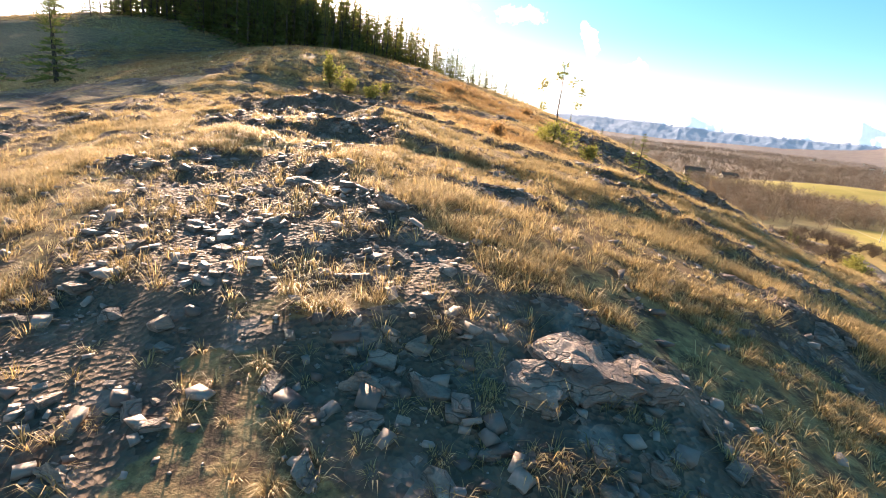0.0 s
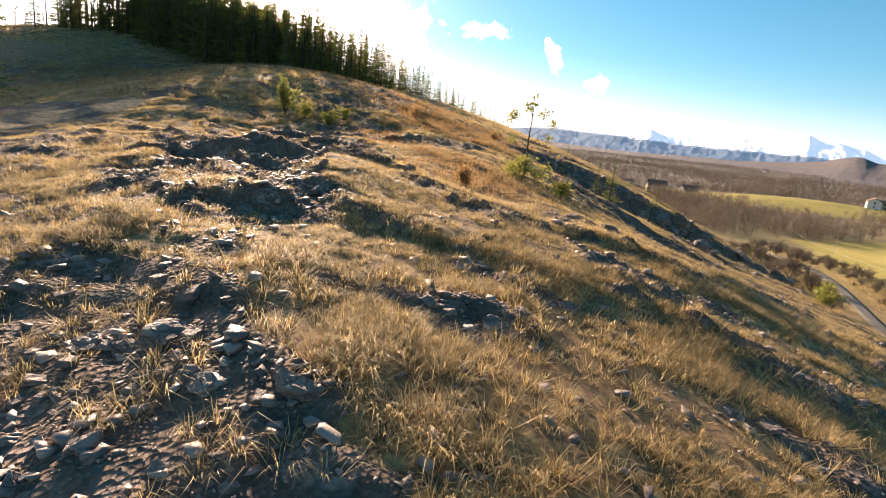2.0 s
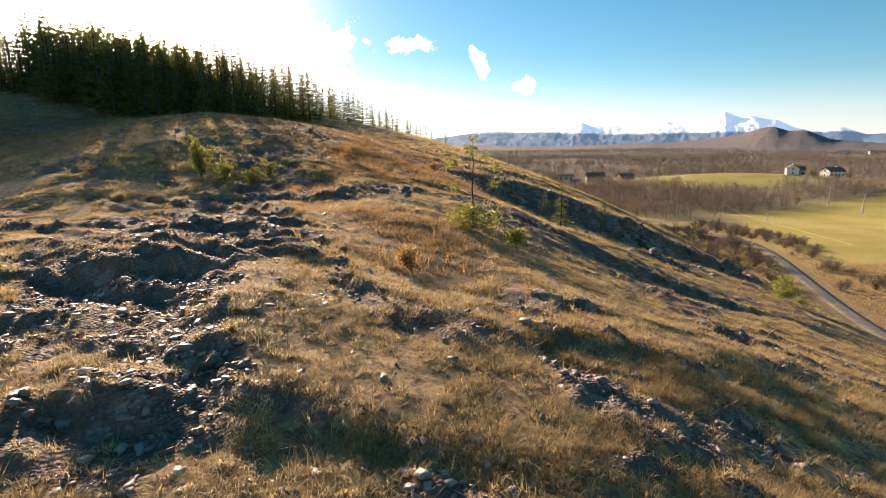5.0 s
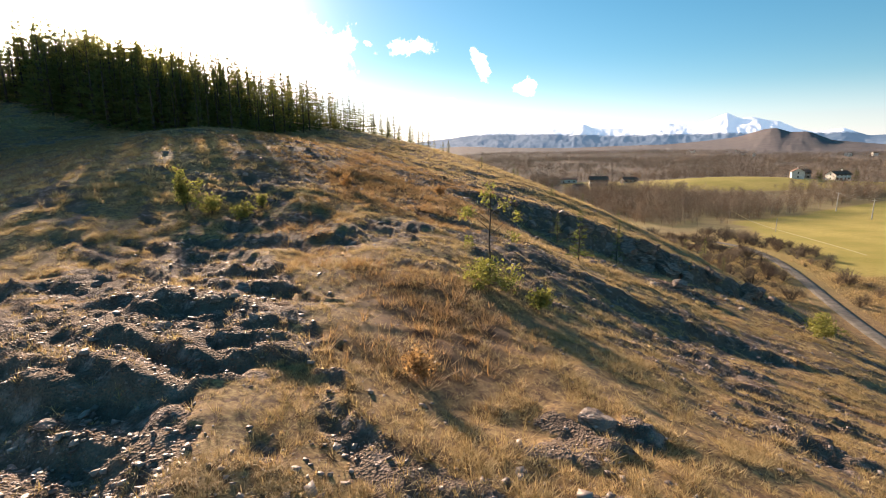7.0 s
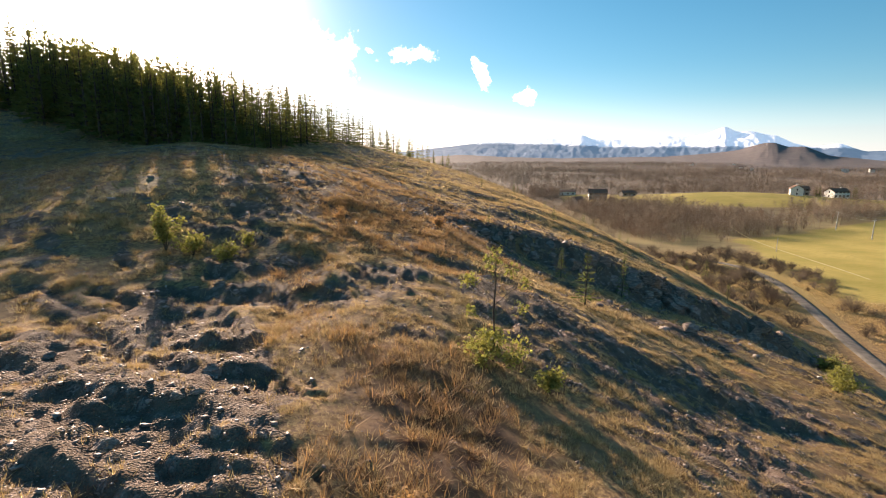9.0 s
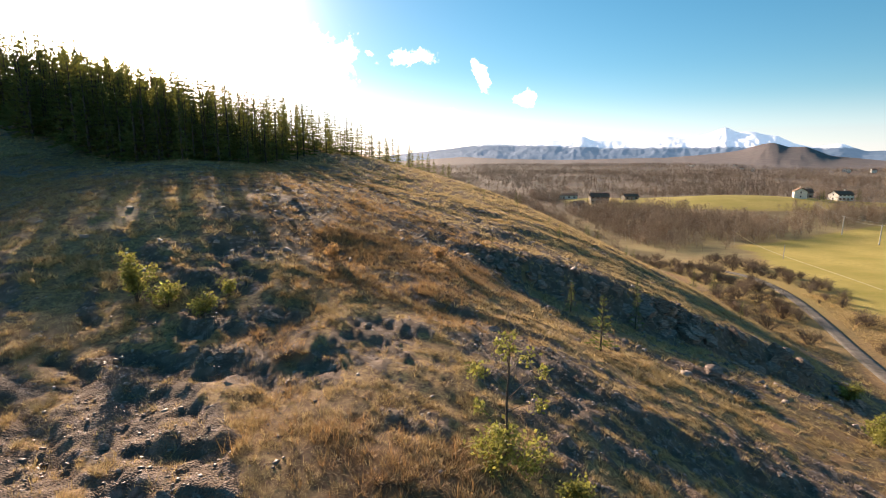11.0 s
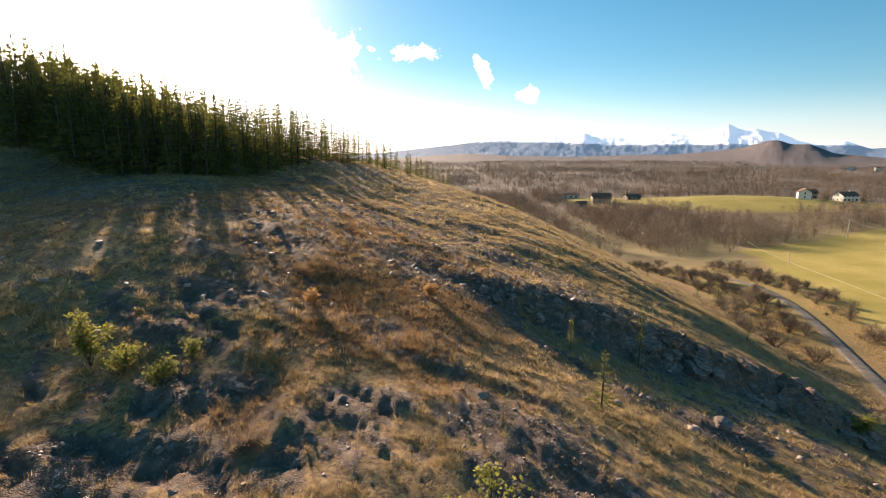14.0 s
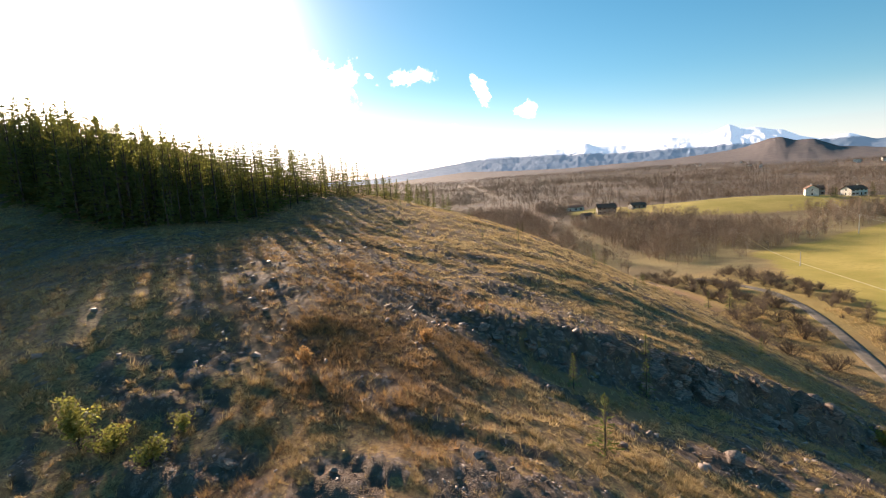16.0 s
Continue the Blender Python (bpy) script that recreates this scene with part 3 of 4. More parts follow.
def join(pieces):
    v, f, o = [], [], 0
    for pv, pf in pieces:
        v += pv
        f += [tuple(i + o for i in face) for face in pf]
        o += len(pv)
    return v, f


def poly_mesh(name, v, f, material, smooth=False):
    me = bpy.data.meshes.new(name)
    me.from_pydata(v, [], f)
    if smooth:
        me.polygons.foreach_set("use_smooth", np.ones(len(me.polygons), bool))
    me.materials.append(material)
    return me


def conifer_meshes(rng, height, reach, whorls, bare=0.12, tint=None, per_whorl=6, sprays=9):
    """Trunk and crown of a spruce or pine: whorls of drooping boughs set with flat sprays of needles."""
    lean = rng.uniform(-0.02, 0.02) * height
    spine = [(lean * t * t, 0, height * t) for t in (0, 0.25, 0.5, 0.75, 0.92, 1.0)]
    r0 = 0.016 * height + 0.01
    tv, tf = tube(spine, [r0, r0 * 0.8, r0 * 0.58, r0 * 0.34, r0 * 0.14, 0.004], 6)
    trunk = poly_mesh("trunk", tv, tf, MAT_BARK, True)
    v, f = [], []

    def spray(p, d, size):
        side = d.cross(Vector((0, 0, 1)))
        side = side.normalized() if side.length > 1e-4 else Vector((1, 0, 0))
        up = side.cross(d).normalized()
        for twist in (rng.uniform(-0.5, 0.5), rng.uniform(0.9, 2.0)):
            w = side * math.cos(twist) + up * math.sin(twist)
            o = len(v)
            v.extend([tuple(p), tuple(p + d * size * 0.5 + w * size * 0.15), tuple(p + d * size + up * size * rng.uniform(-0.05, 0.15)), tuple(p + d * size * 0.45 - w * size * 0.16)])
            f.append((o, o + 1, o + 2, o + 3))

    for k in range(whorls):
        t = bare + (1 - bare) * (max(k + rng.uniform(-0.3, 0.3), 0) / whorls) ** 0.88
        t = min(max(t, 0.03), 0.97)
        z = height * t
        span = reach * (1 - t) ** 0.85 * rng.uniform(0.55, 1.25) + 0.014 * height
        turn = rng.uniform(0, 6.28)
        for b in range(per_whorl):
            if rng.random() < 0.1:
                continue
            a = turn + 6.283 * b / per_whorl + rng.uniform(-0.35, 0.35)
            lift = 0.95 * t * t - 0.10 + rng.uniform(-0.12, 0.12)
            d = Vector((math.cos(a), math.sin(a), lift)).normalized()
            long = span * rng.uniform(0.65, 1.15)
            base = Vector((lean * t * t, 0, z))
            count = max(3, int(sprays * (0.35 + 0.65 * (1 - t))))
            for s in range(count):
                u = (s + 0.6) / count
                p = base + d * long * u + Vector((0, 0, -0.10 * long * u * u))
                out = (d + Vector((rng.uniform(-0.8, 0.8), rng.uniform(-0.8, 0.8), rng.uniform(-0.2, 0.5)))).normalized()
                spray(p, out, (0.22 * span + 0.026 * height) * rng.uniform(0.6, 1.25))
    spray(Vector((lean, 0, height * 0.95)), Vector((0, 0, 1)), height * 0.07)
    return trunk, poly_mesh("crown", v, f, tint or MAT_NEEDLE)


def conifer(name, meshes, m, label, group):
    root = empty(name, m, label, "tree", group)
    child("trunk", meshes[0], root)
    child("crown", meshes[1], root)
    return root


def z_at(x, y):
    return float(ground_height(np.array([x]), np.array([y]))[0])


def plant_forest():
    """The stand on the ridge: full and dark to the west, thin and low along the skyline to the east."""
    rng = random.Random(7)
    kinds = [conifer_meshes(rng, 10.0, r, w, b) for r, w, b in ((1.9, 20, 0.05), (2.3, 18, 0.08), (1.6, 19, 0.10), (2.1, 17, 0.06), (1.35, 18, 0.16))]
    spots = []
    for _ in range(9000):
        az = rng.uniform(-37, 1.0)
        front = np.interp(az, (-37, -33, -28, -23, -18, -13, -5, 1), (126, 114, 94, 84, 87, 113, 136, 146))
        deep = np.interp(az, (-37, -14, -8, 1), (38, 32, 15, 10))
        r = front + deep * rng.random()
        x, y = math.sin(radians(az)) * r, 10 + math.cos(radians(az)) * r
        gap = np.interp(az, (-37, -16, -12, -6, 1), (3.2, 2.8, 2.7, 3.0, 4.5))
        if all((x - a) ** 2 + (y - b) ** 2 > gap * gap for a, b, _ in spots):
            spots.append((x, y, az))
        if len(spots) >= 420:
            break
    for k in range(7):
        az = -47.0 + 1.3 * k + rng.uniform(-0.4, 0.4)
        if k in (1, 2):
            continue
        spots.append((math.sin(radians(az)) * (138 + 5 * (k % 2)), 10 + math.cos(radians(az)) * 140, -60 + k))
    for x, y, az in spots:
        mesh = kinds[rng.randrange(len(kinds))]
        tall = np.interp(az, (-60, -52, -37, -32, -27, -22, -13, -7, 1), (1.1, 1.5, 1.5, 1.4, 1.2, 1.0, 0.8, 0.66, 0.52)) * rng.uniform(0.68, 1.2)
        m = Matrix.Translation((x, y, z_at(x, y) - 0.15)) @ Matrix.Rotation(rng.uniform(0, 6.28), 4, "Z") @ Matrix.Scale(tall, 4)
        label = "dark green conifer in the dense stand along the ridge" if az < -14 else "small green conifer on the open skyline of the hill"
        conifer("conifer", mesh, m, label, "conifers on the ridge")


plant_forest()


def deep_forest():
    """The trees further in, too many to tell apart."""
    rng = random.Random(19)
    kinds = []
    for r, w in ((2.1, 14), (1.8, 15), (2.4, 13)):
        pair = conifer_meshes(rng, 10.0, r, w, 0.04, None, 5, 5)
        kinds.append([(np.array([c.co for c in me.vertices]), np.array([list(p.vertices) for p in me.polygons])) for me in pair])
    found = {0: ([], []), 1: ([], [])}
    count = [0, 0]
    for _ in range(460):
        az = rng.triangular(-44, -13, -26)
        front = np.interp(az, (-44, -37, -33, -28, -23, -18, -13), (136, 126, 114, 94, 84, 87, 113))
        r = front + rng.uniform(3, 42)
        x, y = math.sin(radians(az)) * r, 10 + math.cos(radians(az)) * r
        tall = np.interp(az, (-44, -37, -32, -27, -22, -13), (1.25, 1.4, 1.32, 1.15, 1.02, 0.85)) * rng.uniform(0.7, 1.15)
        turn = rng.uniform(0, 6.28)
        c, s = math.cos(turn), math.sin(turn)
        kind = kinds[rng.randrange(3)]
        for j, (v, f) in enumerate(kind):
            w = v * tall
            found[j][0].append(np.stack([w[:, 0] * c - w[:, 1] * s + x, w[:, 0] * s + w[:, 1] * c + y, w[:, 2] + z_at(x, y) - 0.2], 1))
            found[j][1].append(f + count[j])
            count[j] += len(v)
    crowns = tagged(new("conifer_forest", mesh_from("conifer_forest", np.concatenate(found[1][0]), np.concatenate(found[1][1]), MAT_NEEDLE)), "dense dark conifer forest covering the ridge", "forest", kind="stuff")
    child("trunks", mesh_from("trunks", np.concatenate(found[0][0]), np.concatenate(found[0][1]), MAT_BARK, True), crowns)


deep_forest()


# ---- grass, stones and boulders on the hill ----
def hill_only(x, y):
    return step(-1.0, 1.5, hill_height(x, y) - valley_height(x, y))


def make_grass(name, box, tufts, blades, length, width, material, seed, label, keep, bent=True):
    """Tufts of blades; bent ones have a knee."""
    rng = np.random.default_rng(seed)
    x0, x1, y0, y1 = box
    x, y = rng.uniform(x0, x1, tufts * 3), rng.uniform(y0, y1, tufts * 3)
    chance = keep(x, y)
    ok = rng.random(len(x)) < chance
    x, y = x[ok][:tufts], y[ok][:tufts]
    count = len(x)
    size = rng.uniform(0.55, 1.25, count) * (0.75 + 0.5 * (fbm(x / 2.5, y / 2.5, 2, 17) + 0.5))
    n = count * blades
    who = np.repeat(np.arange(count), blades)
    turn = rng.uniform(0, 2 * np.pi, n)
    spread_ = rng.random(n) ** 0.7
    bx = x[who] + np.cos(turn) * spread_ * size[who] * length * 0.35
    by = y[who] + np.sin(turn) * spread_ * size[who] * length * 0.35
    d = 0.12
    tz = ground_height(x, y)
    sx, sy = (ground_height(x + d, y) - tz) / d, (ground_height(x, y + d) - tz) / d
    bz = tz[who] + np.clip(sx, -1, 1)[who] * (bx - x[who]) + np.clip(sy, -1, 1)[who] * (by - y[who]) - 0.025
    tall = size[who] * length * rng.uniform(0.5, 1.15, n)
    lean = 0.45 + 1.1 * spread_ * rng.uniform(0.4, 1.2, n)
    head = turn + rng.normal(0, 0.6, n)
    dx, dy = np.cos(head) * lean, np.sin(head) * lean
    wx, wy = -np.sin(head), np.cos(head)
    w = width * rng.uniform(0.6, 1.3, n) * 0.5
    base = np.stack([bx, by, bz], 1)
    side = np.stack([wx * w, wy * w, 0 * w], 1)
    mid = base + np.stack([dx * tall * 0.4, dy * tall * 0.4, tall * 0.6], 1)
    tip = base + np.stack([dx * tall * 1.0, dy * tall * 1.0, tall * (0.95 - 0.5 * lean)], 1)
    if bent:
        v = np.stack([base - side, base + side, mid + side * 0.7, mid - side * 0.7, tip], 1).reshape(-1, 3)
        o = np.arange(n)[:, None] * 5
        faces = [np.concatenate([o, o + 1, o + 2, o + 3], 1), np.concatenate([o + 3, o + 2, o + 4], 1)]
    else:
        v = np.stack([base - side, base + side, 0.5 * (mid + tip)], 1).reshape(-1, 3)
        faces = np.arange(n * 3).reshape(-1, 3)
    me = mesh_from(name, v, faces, material)
    tagged(new(name, me), label, "grass", kind="stuff")


def grassy(x, y):
    clump = step(-0.12, 0.3, fbm(x / 0.75, y / 0.75, 3, 19))
    return (1 - 0.85 * rockiness(x, y)) * hill_only(x, y) * (0.1 + 0.9 * clump) * (1 - 0.75 * bracken(x, y))


def rusty(x, y):
    return np.clip(bracken(x, y) * (0.6 + 0.6 * fbm(x / 3, y / 3, 2, 23)), 0, 1) * (1 - 0.9 * rockiness(x, y)) * hill_only(x, y)


def make_stones(name, box, count, low, high, seed, label, stray=0.05):
    """Loose angular flakes of rock lying on the bare ground: skewed boxes with broken corners."""
    rng = np.random.default_rng(seed)
    x0, x1, y0, y1 = box
    x, y = rng.uniform(x0, x1, count * 4), rng.uniform(y0, y1, count * 4)
    ok = rng.random(len(x)) < (stray + 0.95 * rockiness(x, y) * step(-0.3, 0.3, fbm(x / 0.9, y / 0.9, 3, 29))) * hill_only(x, y)
    x, y = x[ok][:count], y[ok][:count]
    n = len(x)
    size = low + (high - low) * rng.random(n) ** 7
    corner = np.array([(-1, -1, -1), (1, -1, -1), (1, 1, -1), (-1, 1, -1), (-1, -1, 1), (1, -1, 1), (1, 1, 1), (-1, 1, 1)], float)
    pts = corner[None] * rng.uniform(0.45, 1.0, (n, 8, 3))
    pts = pts * np.stack([size * rng.uniform(0.6, 1.1, n), size * rng.uniform(0.4, 0.9, n), size * rng.uniform(0.16, 0.5, n)], 1)[:, None, :]
    turn, tip = rng.uniform(0, 6.283, n), rng.normal(0, 0.35, n)
    c, s = np.cos(tip)[:, None], np.sin(tip)[:, None]
    px, pz = pts[..., 0] * c - pts[..., 2] * s, pts[..., 0] * s + pts[..., 2] * c
    c, s = np.cos(turn)[:, None], np.sin(turn)[:, None]
    qx, qy = px * c - pts[..., 1] * s, px * s + pts[..., 1] * c
    z = ground_height(x, y)
    v = np.stack([qx + x[:, None], qy + y[:, None], pz + (z + size * 0.12)[:, None]], -1).reshape(-1, 3)
    quads = np.array([(0, 3, 2, 1), (4, 5, 6, 7), (0, 1, 5, 4), (1, 2, 6, 5), (2, 3, 7, 6), (3, 0, 4, 7)])
    f = (np.arange(n)[:, None, None] * 8 + quads[None]).reshape(-1, 4)
    tagged(new(name, mesh_from(name, v, f, MAT_CHIP)), label, "stones", kind="stuff")


def boulder_mesh(seed, flat=0.55, cuts=11):
    """An angular block: a ball cut by planes, split in beds, then roughened."""
    rng = random.Random(seed)
    bm = bmesh.new()
    bmesh.ops.create_icosphere(bm, subdivisions=4, radius=1.0)
    planes = [(Vector((rng.gauss(0, 1), rng.gauss(0, 1), rng.gauss(0, 0.6))).normalized(), rng.uniform(0.35, 0.75)) for _ in range(cuts)]
    shift = Vector((seed * 7.3, seed * 1.9, 0))
    for v in bm.verts:
        for nrm, d in planes:
            over = v.co.dot(nrm) - d
            if over > 0:
                v.co -= nrm * over
        level = v.co.z * 6 + 1.1 * noise.noise(v.co * 1.3 + shift)
        jut = noise.noise(Vector((seed * 3.1, math.floor(level) * 1.7, math.floor(math.atan2(v.co.y, v.co.x) * 1.6) * 2.3)))
        v.co.x *= 1 + 0.2 * jut
        v.co.y *= 1 + 0.2 * jut
        chip = noise.cell(v.co * 3.2 + shift)
        v.co += v.co.normalized() * (0.07 * chip + 0.06 * noise.noise(v.co * 5 + shift) + 0.03 * noise.noise(v.co * 14))
        v.co.z *= flat
    me = bpy.data.meshes.new("rock")
    bm.to_mesh(me)
    bm.free()
    me.materials.append(MAT_STONE)
    return me


# the largest blocks: x, y, half length, kind, tilt
BOULDERS = ((1.15, 11.45, 0.75, 2, 12), (0.75, 11.15, 0.5, 2, 20), (1.7, 11.6, 0.5, 2, 8), (-0.33, 10.85, 0.3, 1, 10), (0.05, 10.95, 0.27, 1, 5), (-0.28, 10.5, 0.24, 0, 0), (-1.8, 9.75, 0.2, 1, 20), (-0.5, 10.05, 0.2, 1, 0), (1.0, 10.5, 0.2, 0, 30),
            (1.65, 10.75, 0.18, 1, 0), (-1.8, 13.6, 0.25, 0, 10), (-1.1, 13.7, 0.3, 1, 12), (-2.6, 14.2, 0.42, 2, 15), (-3.3, 14.2, 0.36, 0, 10), (0.6, 16.0, 0.4, 0, 20), (4.8, 14.8, 0.42, 0, 30),
            (3.0, 25.7, 0.7, 2, 10), (-4.1, 28.8, 0.25, 1, 10), (-6.7, 32.2, 0.5, 0, 20), (-8.0, 44.0, 0.6, 1, 10), (17.5, 52.2, 1.0, 2, 15))


def place_boulders():
    kinds = [boulder_mesh(5, 0.5), boulder_mesh(8, 0.7), boulder_mesh(13, 0.38), boulder_mesh(21, 0.6, 14)]
    rng = random.Random(3)
    spots = list(BOULDERS)
    for cx, cy, rx, ry, amount in NEAR_OUTCROPS + MIDDLE_OUTCROPS + FAR_OUTCROPS:
        for _ in range(int(6 * amount) if amount > 0 else 0):
            x, y = rng.gauss(cx, rx * 0.8), rng.gauss(cy, ry * 0.8)
            if rockiness(np.array([x]), np.array([y]))[0] > 0.5 and (y > 13 or abs(x) > 1.2):
                spots.append((x, y, (0.12 + 0.005 * y) * rng.uniform(0.5, 1.3), rng.randrange(4), rng.uniform(0, 25)))
    for k in range(70):
        x = rng.uniform(3, 46)
        spots.append((x, float(face_line(x)) + rng.uniform(-2.2, 1.0), rng.uniform(0.5, 1.5) * (0.6 + 0.4 * step(5, 20, x)), rng.choice((0, 2, 1)), rng.uniform(10, 35)))
    for x, y, size, k, tilt in spots:
        m = Matrix.Translation((x, y, z_at(x, y) - (0.12 if y < 13 else 0.0) * size)) @ pose(0, 0, 0, tilt, rng.uniform(-14, 14), rng.uniform(-40, 60)) @ Matrix.Diagonal((size, size * rng.uniform(0.6, 0.85), size * rng.uniform(0.8, 1.2) * (1.7 if y > 55 else 1.0), 1))
        ob = new("rock", kinds[k])
        ob.matrix_world = m
        what = "large broken grey slab of bedrock" if size > 0.7 else "angular grey block of rock"
        tagged(ob, what + " bedded in the grassy slope", "rock", "rocks of the outcrops")


place_boulders()
make_stones("stones", (-9, 9, 6.5, 24), 12000, 0.015, 0.13, 11, "scattered chips and flakes of grey rock", 0.13)
make_stones("stones", (-20, 34, 22, 52), 15000, 0.03, 0.12, 12, "loose grey stones among tufts of grass", 0.05)
make_stones("stones", (-30, 50, 50, 90), 5500, 0.07, 0.38, 13, "broken grey rubble on the far slope", 0.01)


def lay_single_stones():
    """The stones nearest the start of the way, each one by itself."""
    rng = random.Random(19)
    shapes = []
    for k in range(6):
        bm = bmesh.new()
        bmesh.ops.create_cube(bm, size=1.0)
        for v in bm.verts:
            v.co = Vector((v.co.x * rng.uniform(0.6, 1.2), v.co.y * rng.uniform(0.4, 0.9), v.co.z * rng.uniform(0.2, 0.55)))
        bmesh.ops.bevel(bm, geom=bm.edges[:], offset=0.05, segments=1, affect="EDGES")
        me = bpy.data.meshes.new("stone")
        bm.to_mesh(me)
        bm.free()
        me.materials.append(MAT_STONE)
        shapes.append(me)
    laid = 0
    while laid < 280:
        x, y = rng.uniform(-4.5, 4.5), rng.uniform(8.5, 16)
        if rng.random() > 0.05 + rockiness(np.array([x]), np.array([y]))[0]:
            continue
        laid += 1
        size = 0.05 + 0.19 * rng.random() ** 2.5
        ob = new("stone", shapes[rng.randrange(6)])
        ob.parent = GROUND
        ob.matrix_local = pose(x, y, z_at(x, y) + 0.06 * size, rng.uniform(-20, 20), rng.uniform(-20, 20), rng.uniform(0, 360)) @ Matrix.Scale(size, 4)


lay_single_stones()
make_grass("grass", (-11, 11, 7, 23), 13000, 27, 0.2, 0.0075, MAT_STRAW, 1, "short dry yellow grass in tufts", grassy)
make_grass("grass", (-24, 26, 14, 50), 44000, 16, 0.27, 0.016, MAT_STRAW, 2, "dry golden grass in tufts", grassy, False)
make_grass("grass", (-75, 52, 46, 100), 34000, 13, 0.5, 0.04, MAT_STRAW, 3, "dry golden grass on the slope", grassy, False)
make_grass("grass", (-110, 62, 96, 158), 16000, 9, 0.7, 0.08, MAT_STRAW, 4, "pale dry grass on the upper slope", grassy, False)
make_grass("grass", (-9, 16, 20, 75), 6500, 18, 0.6, 0.022, MAT_RUST, 5, "tall rust-brown dead grass in the hollow", rusty, False)
make_grass("grass", (-72, 14, 44, 125), 19000, 12, 0.5, 0.04, MAT_RUST, 6, "red-brown dead bracken on the shaded slope", rusty, False)


# ---- young trees and shrubs on the hill ----
def leafy_cloud(rng, spots, leaf, spread_):
    """Small folded leaves scattered round the given points."""
    v, f = [], []
    for p, count in spots:
        for _ in range(count):
            q = Vector(p) + Vector((rng.gauss(0, spread_), rng.gauss(0, spread_), rng.gauss(0, spread_ * 0.8)))
            d = Vector((rng.gauss(0, 1), rng.gauss(0, 1), rng.gauss(0.2, 0.7))).normalized()
            s = d.orthogonal().normalized()
            s = s * math.cos(rng.uniform(0, 6)) + d.cross(s) * math.sin(rng.uniform(0, 6))
            size = leaf * rng.uniform(0.6, 1.3)
            o = len(v)
            v += [tuple(q), tuple(q + d * size * 0.5 + s * size * 0.32), tuple(q + d * size), tuple(q + d * size * 0.5 - s * size * 0.32 + Vector((0, 0, size * 0.1)))]
            f += [(o, o + 1, o + 2), (o, o + 2, o + 3)]
    return v, f


def shrub(name, x, y, height, reach, leaf, material, label, seed, stems=7, leaves=60, category="shrub", group=""):
    """Several thin stems from one root, branching, with leaves along the upper parts."""
    rng = random.Random(seed)
    boughs, spots = [], []
    for k in range(stems):
        wood = []
        a, lean = rng.uniform(0, 6.28), rng.uniform(0.15, 1.0)
        top = Vector((math.cos(a) * reach * lean, math.sin(a) * reach * lean, height * rng.uniform(0.65, 1.0) * (1.1 - 0.35 * lean)))
        path = [Vector((0, 0, -0.05)), top * 0.35 + Vector((0, 0, height * 0.08)), top * 0.7 + Vector((0, 0, height * 0.05)), top]
        r = 0.012 * height
        wood.append(tube(path, [r, r * 0.75, r * 0.45, r * 0.15], 4))
        for u in (0.4, 0.55, 0.7, 0.85, 1.0):
            p = path[0].lerp(top, u) + Vector((0, 0, height * 0.05))
            spots.append((p, leaves // 5))
            q = p + Vector((rng.gauss(0, 0.25) * reach, rng.gauss(0, 0.25) * reach, 0.12 * height))
            wood.append(tube([p, q], [r * 0.35, r * 0.1], 3))
            spots.append((q, leaves // 6))
        boughs.append(join(wood))
    root = empty(name, pose(x, y, z_at(x, y)), label, category, group)
    for bough in boughs:
        child("stem", poly_mesh("stem", *bough, MAT_BARK, True), root)
    child("foliage", poly_mesh("foliage", *leafy_cloud(rng, spots, leaf, 0.11 * reach + 0.03), material), root)
    return root


def sapling():
    """The tall thin sapling, with leaves left in small bunches and a bushy foot."""
    rng = random.Random(31)
    x, y = 1.65, 34.9
    root = empty("sapling", pose(x, y, z_at(x, y)), "tall thin sapling with yellow-green leaves above a bushy foot", "tree")
    spine = [(0, 0, -0.1), (0.03, 0, 0.9), (-0.02, 0.02, 1.8), (0.02, 0, 2.8), (0.0, 0, 3.9)]
    child("trunk", poly_mesh("trunk", *tube(spine, [0.05, 0.042, 0.034, 0.024, 0.008], 6), MAT_BARK, True), root)
    bunches = [((0.0, 0, 3.9), 40), ((0.02, 0, 3.55), 34), ((-0.1, 0, 3.2), 24)]
    for z, a, long, up in ((2.0, 0.2, 1.1, 0.75), (2.2, 3.0, 0.95, 0.7), (2.5, 3.4, 0.8, 0.5), (2.7, 0.5, 0.6, 0.5), (1.5, 3.3, 0.8, 0.4), (1.6, 5.9, 0.9, 0.45), (3.0, 1.8, 0.5, 0.5)):
        tip = Vector((math.cos(a) * long, math.sin(a) * long, z + up))
        bough = tube([(0, 0, z), tuple(Vector((0, 0, z)).lerp(tip, 0.5) + Vector((0, 0, 0.08))), tuple(tip)], [0.016, 0.011, 0.005], 4)
        child("branch", poly_mesh("branch", *bough, MAT_BARK, True), root)
        bunches += [(tuple(tip), 40), (tuple(tip + Vector((0, 0, -0.15))), 24)]
    child("leaves", poly_mesh("leaves", *leafy_cloud(rng, bunches, 0.13, 0.11), MAT_LEAF), root, "yellow-green leaves in small bunches")
    low = []
    for _ in range(46):
        a, r = rng.uniform(0, 6.28), rng.random() ** 0.6 * 0.95
        low.append(((math.cos(a) * r * 1.15, math.sin(a) * r, rng.uniform(0.1, 1.25) * (1.1 - 0.6 * r)), 34))
    child("bushy_foot", poly_mesh("bushy_foot", *leafy_cloud(rng, low, 0.13, 0.15), MAT_LEAF), root, "dense yellow-green leaves round the foot")


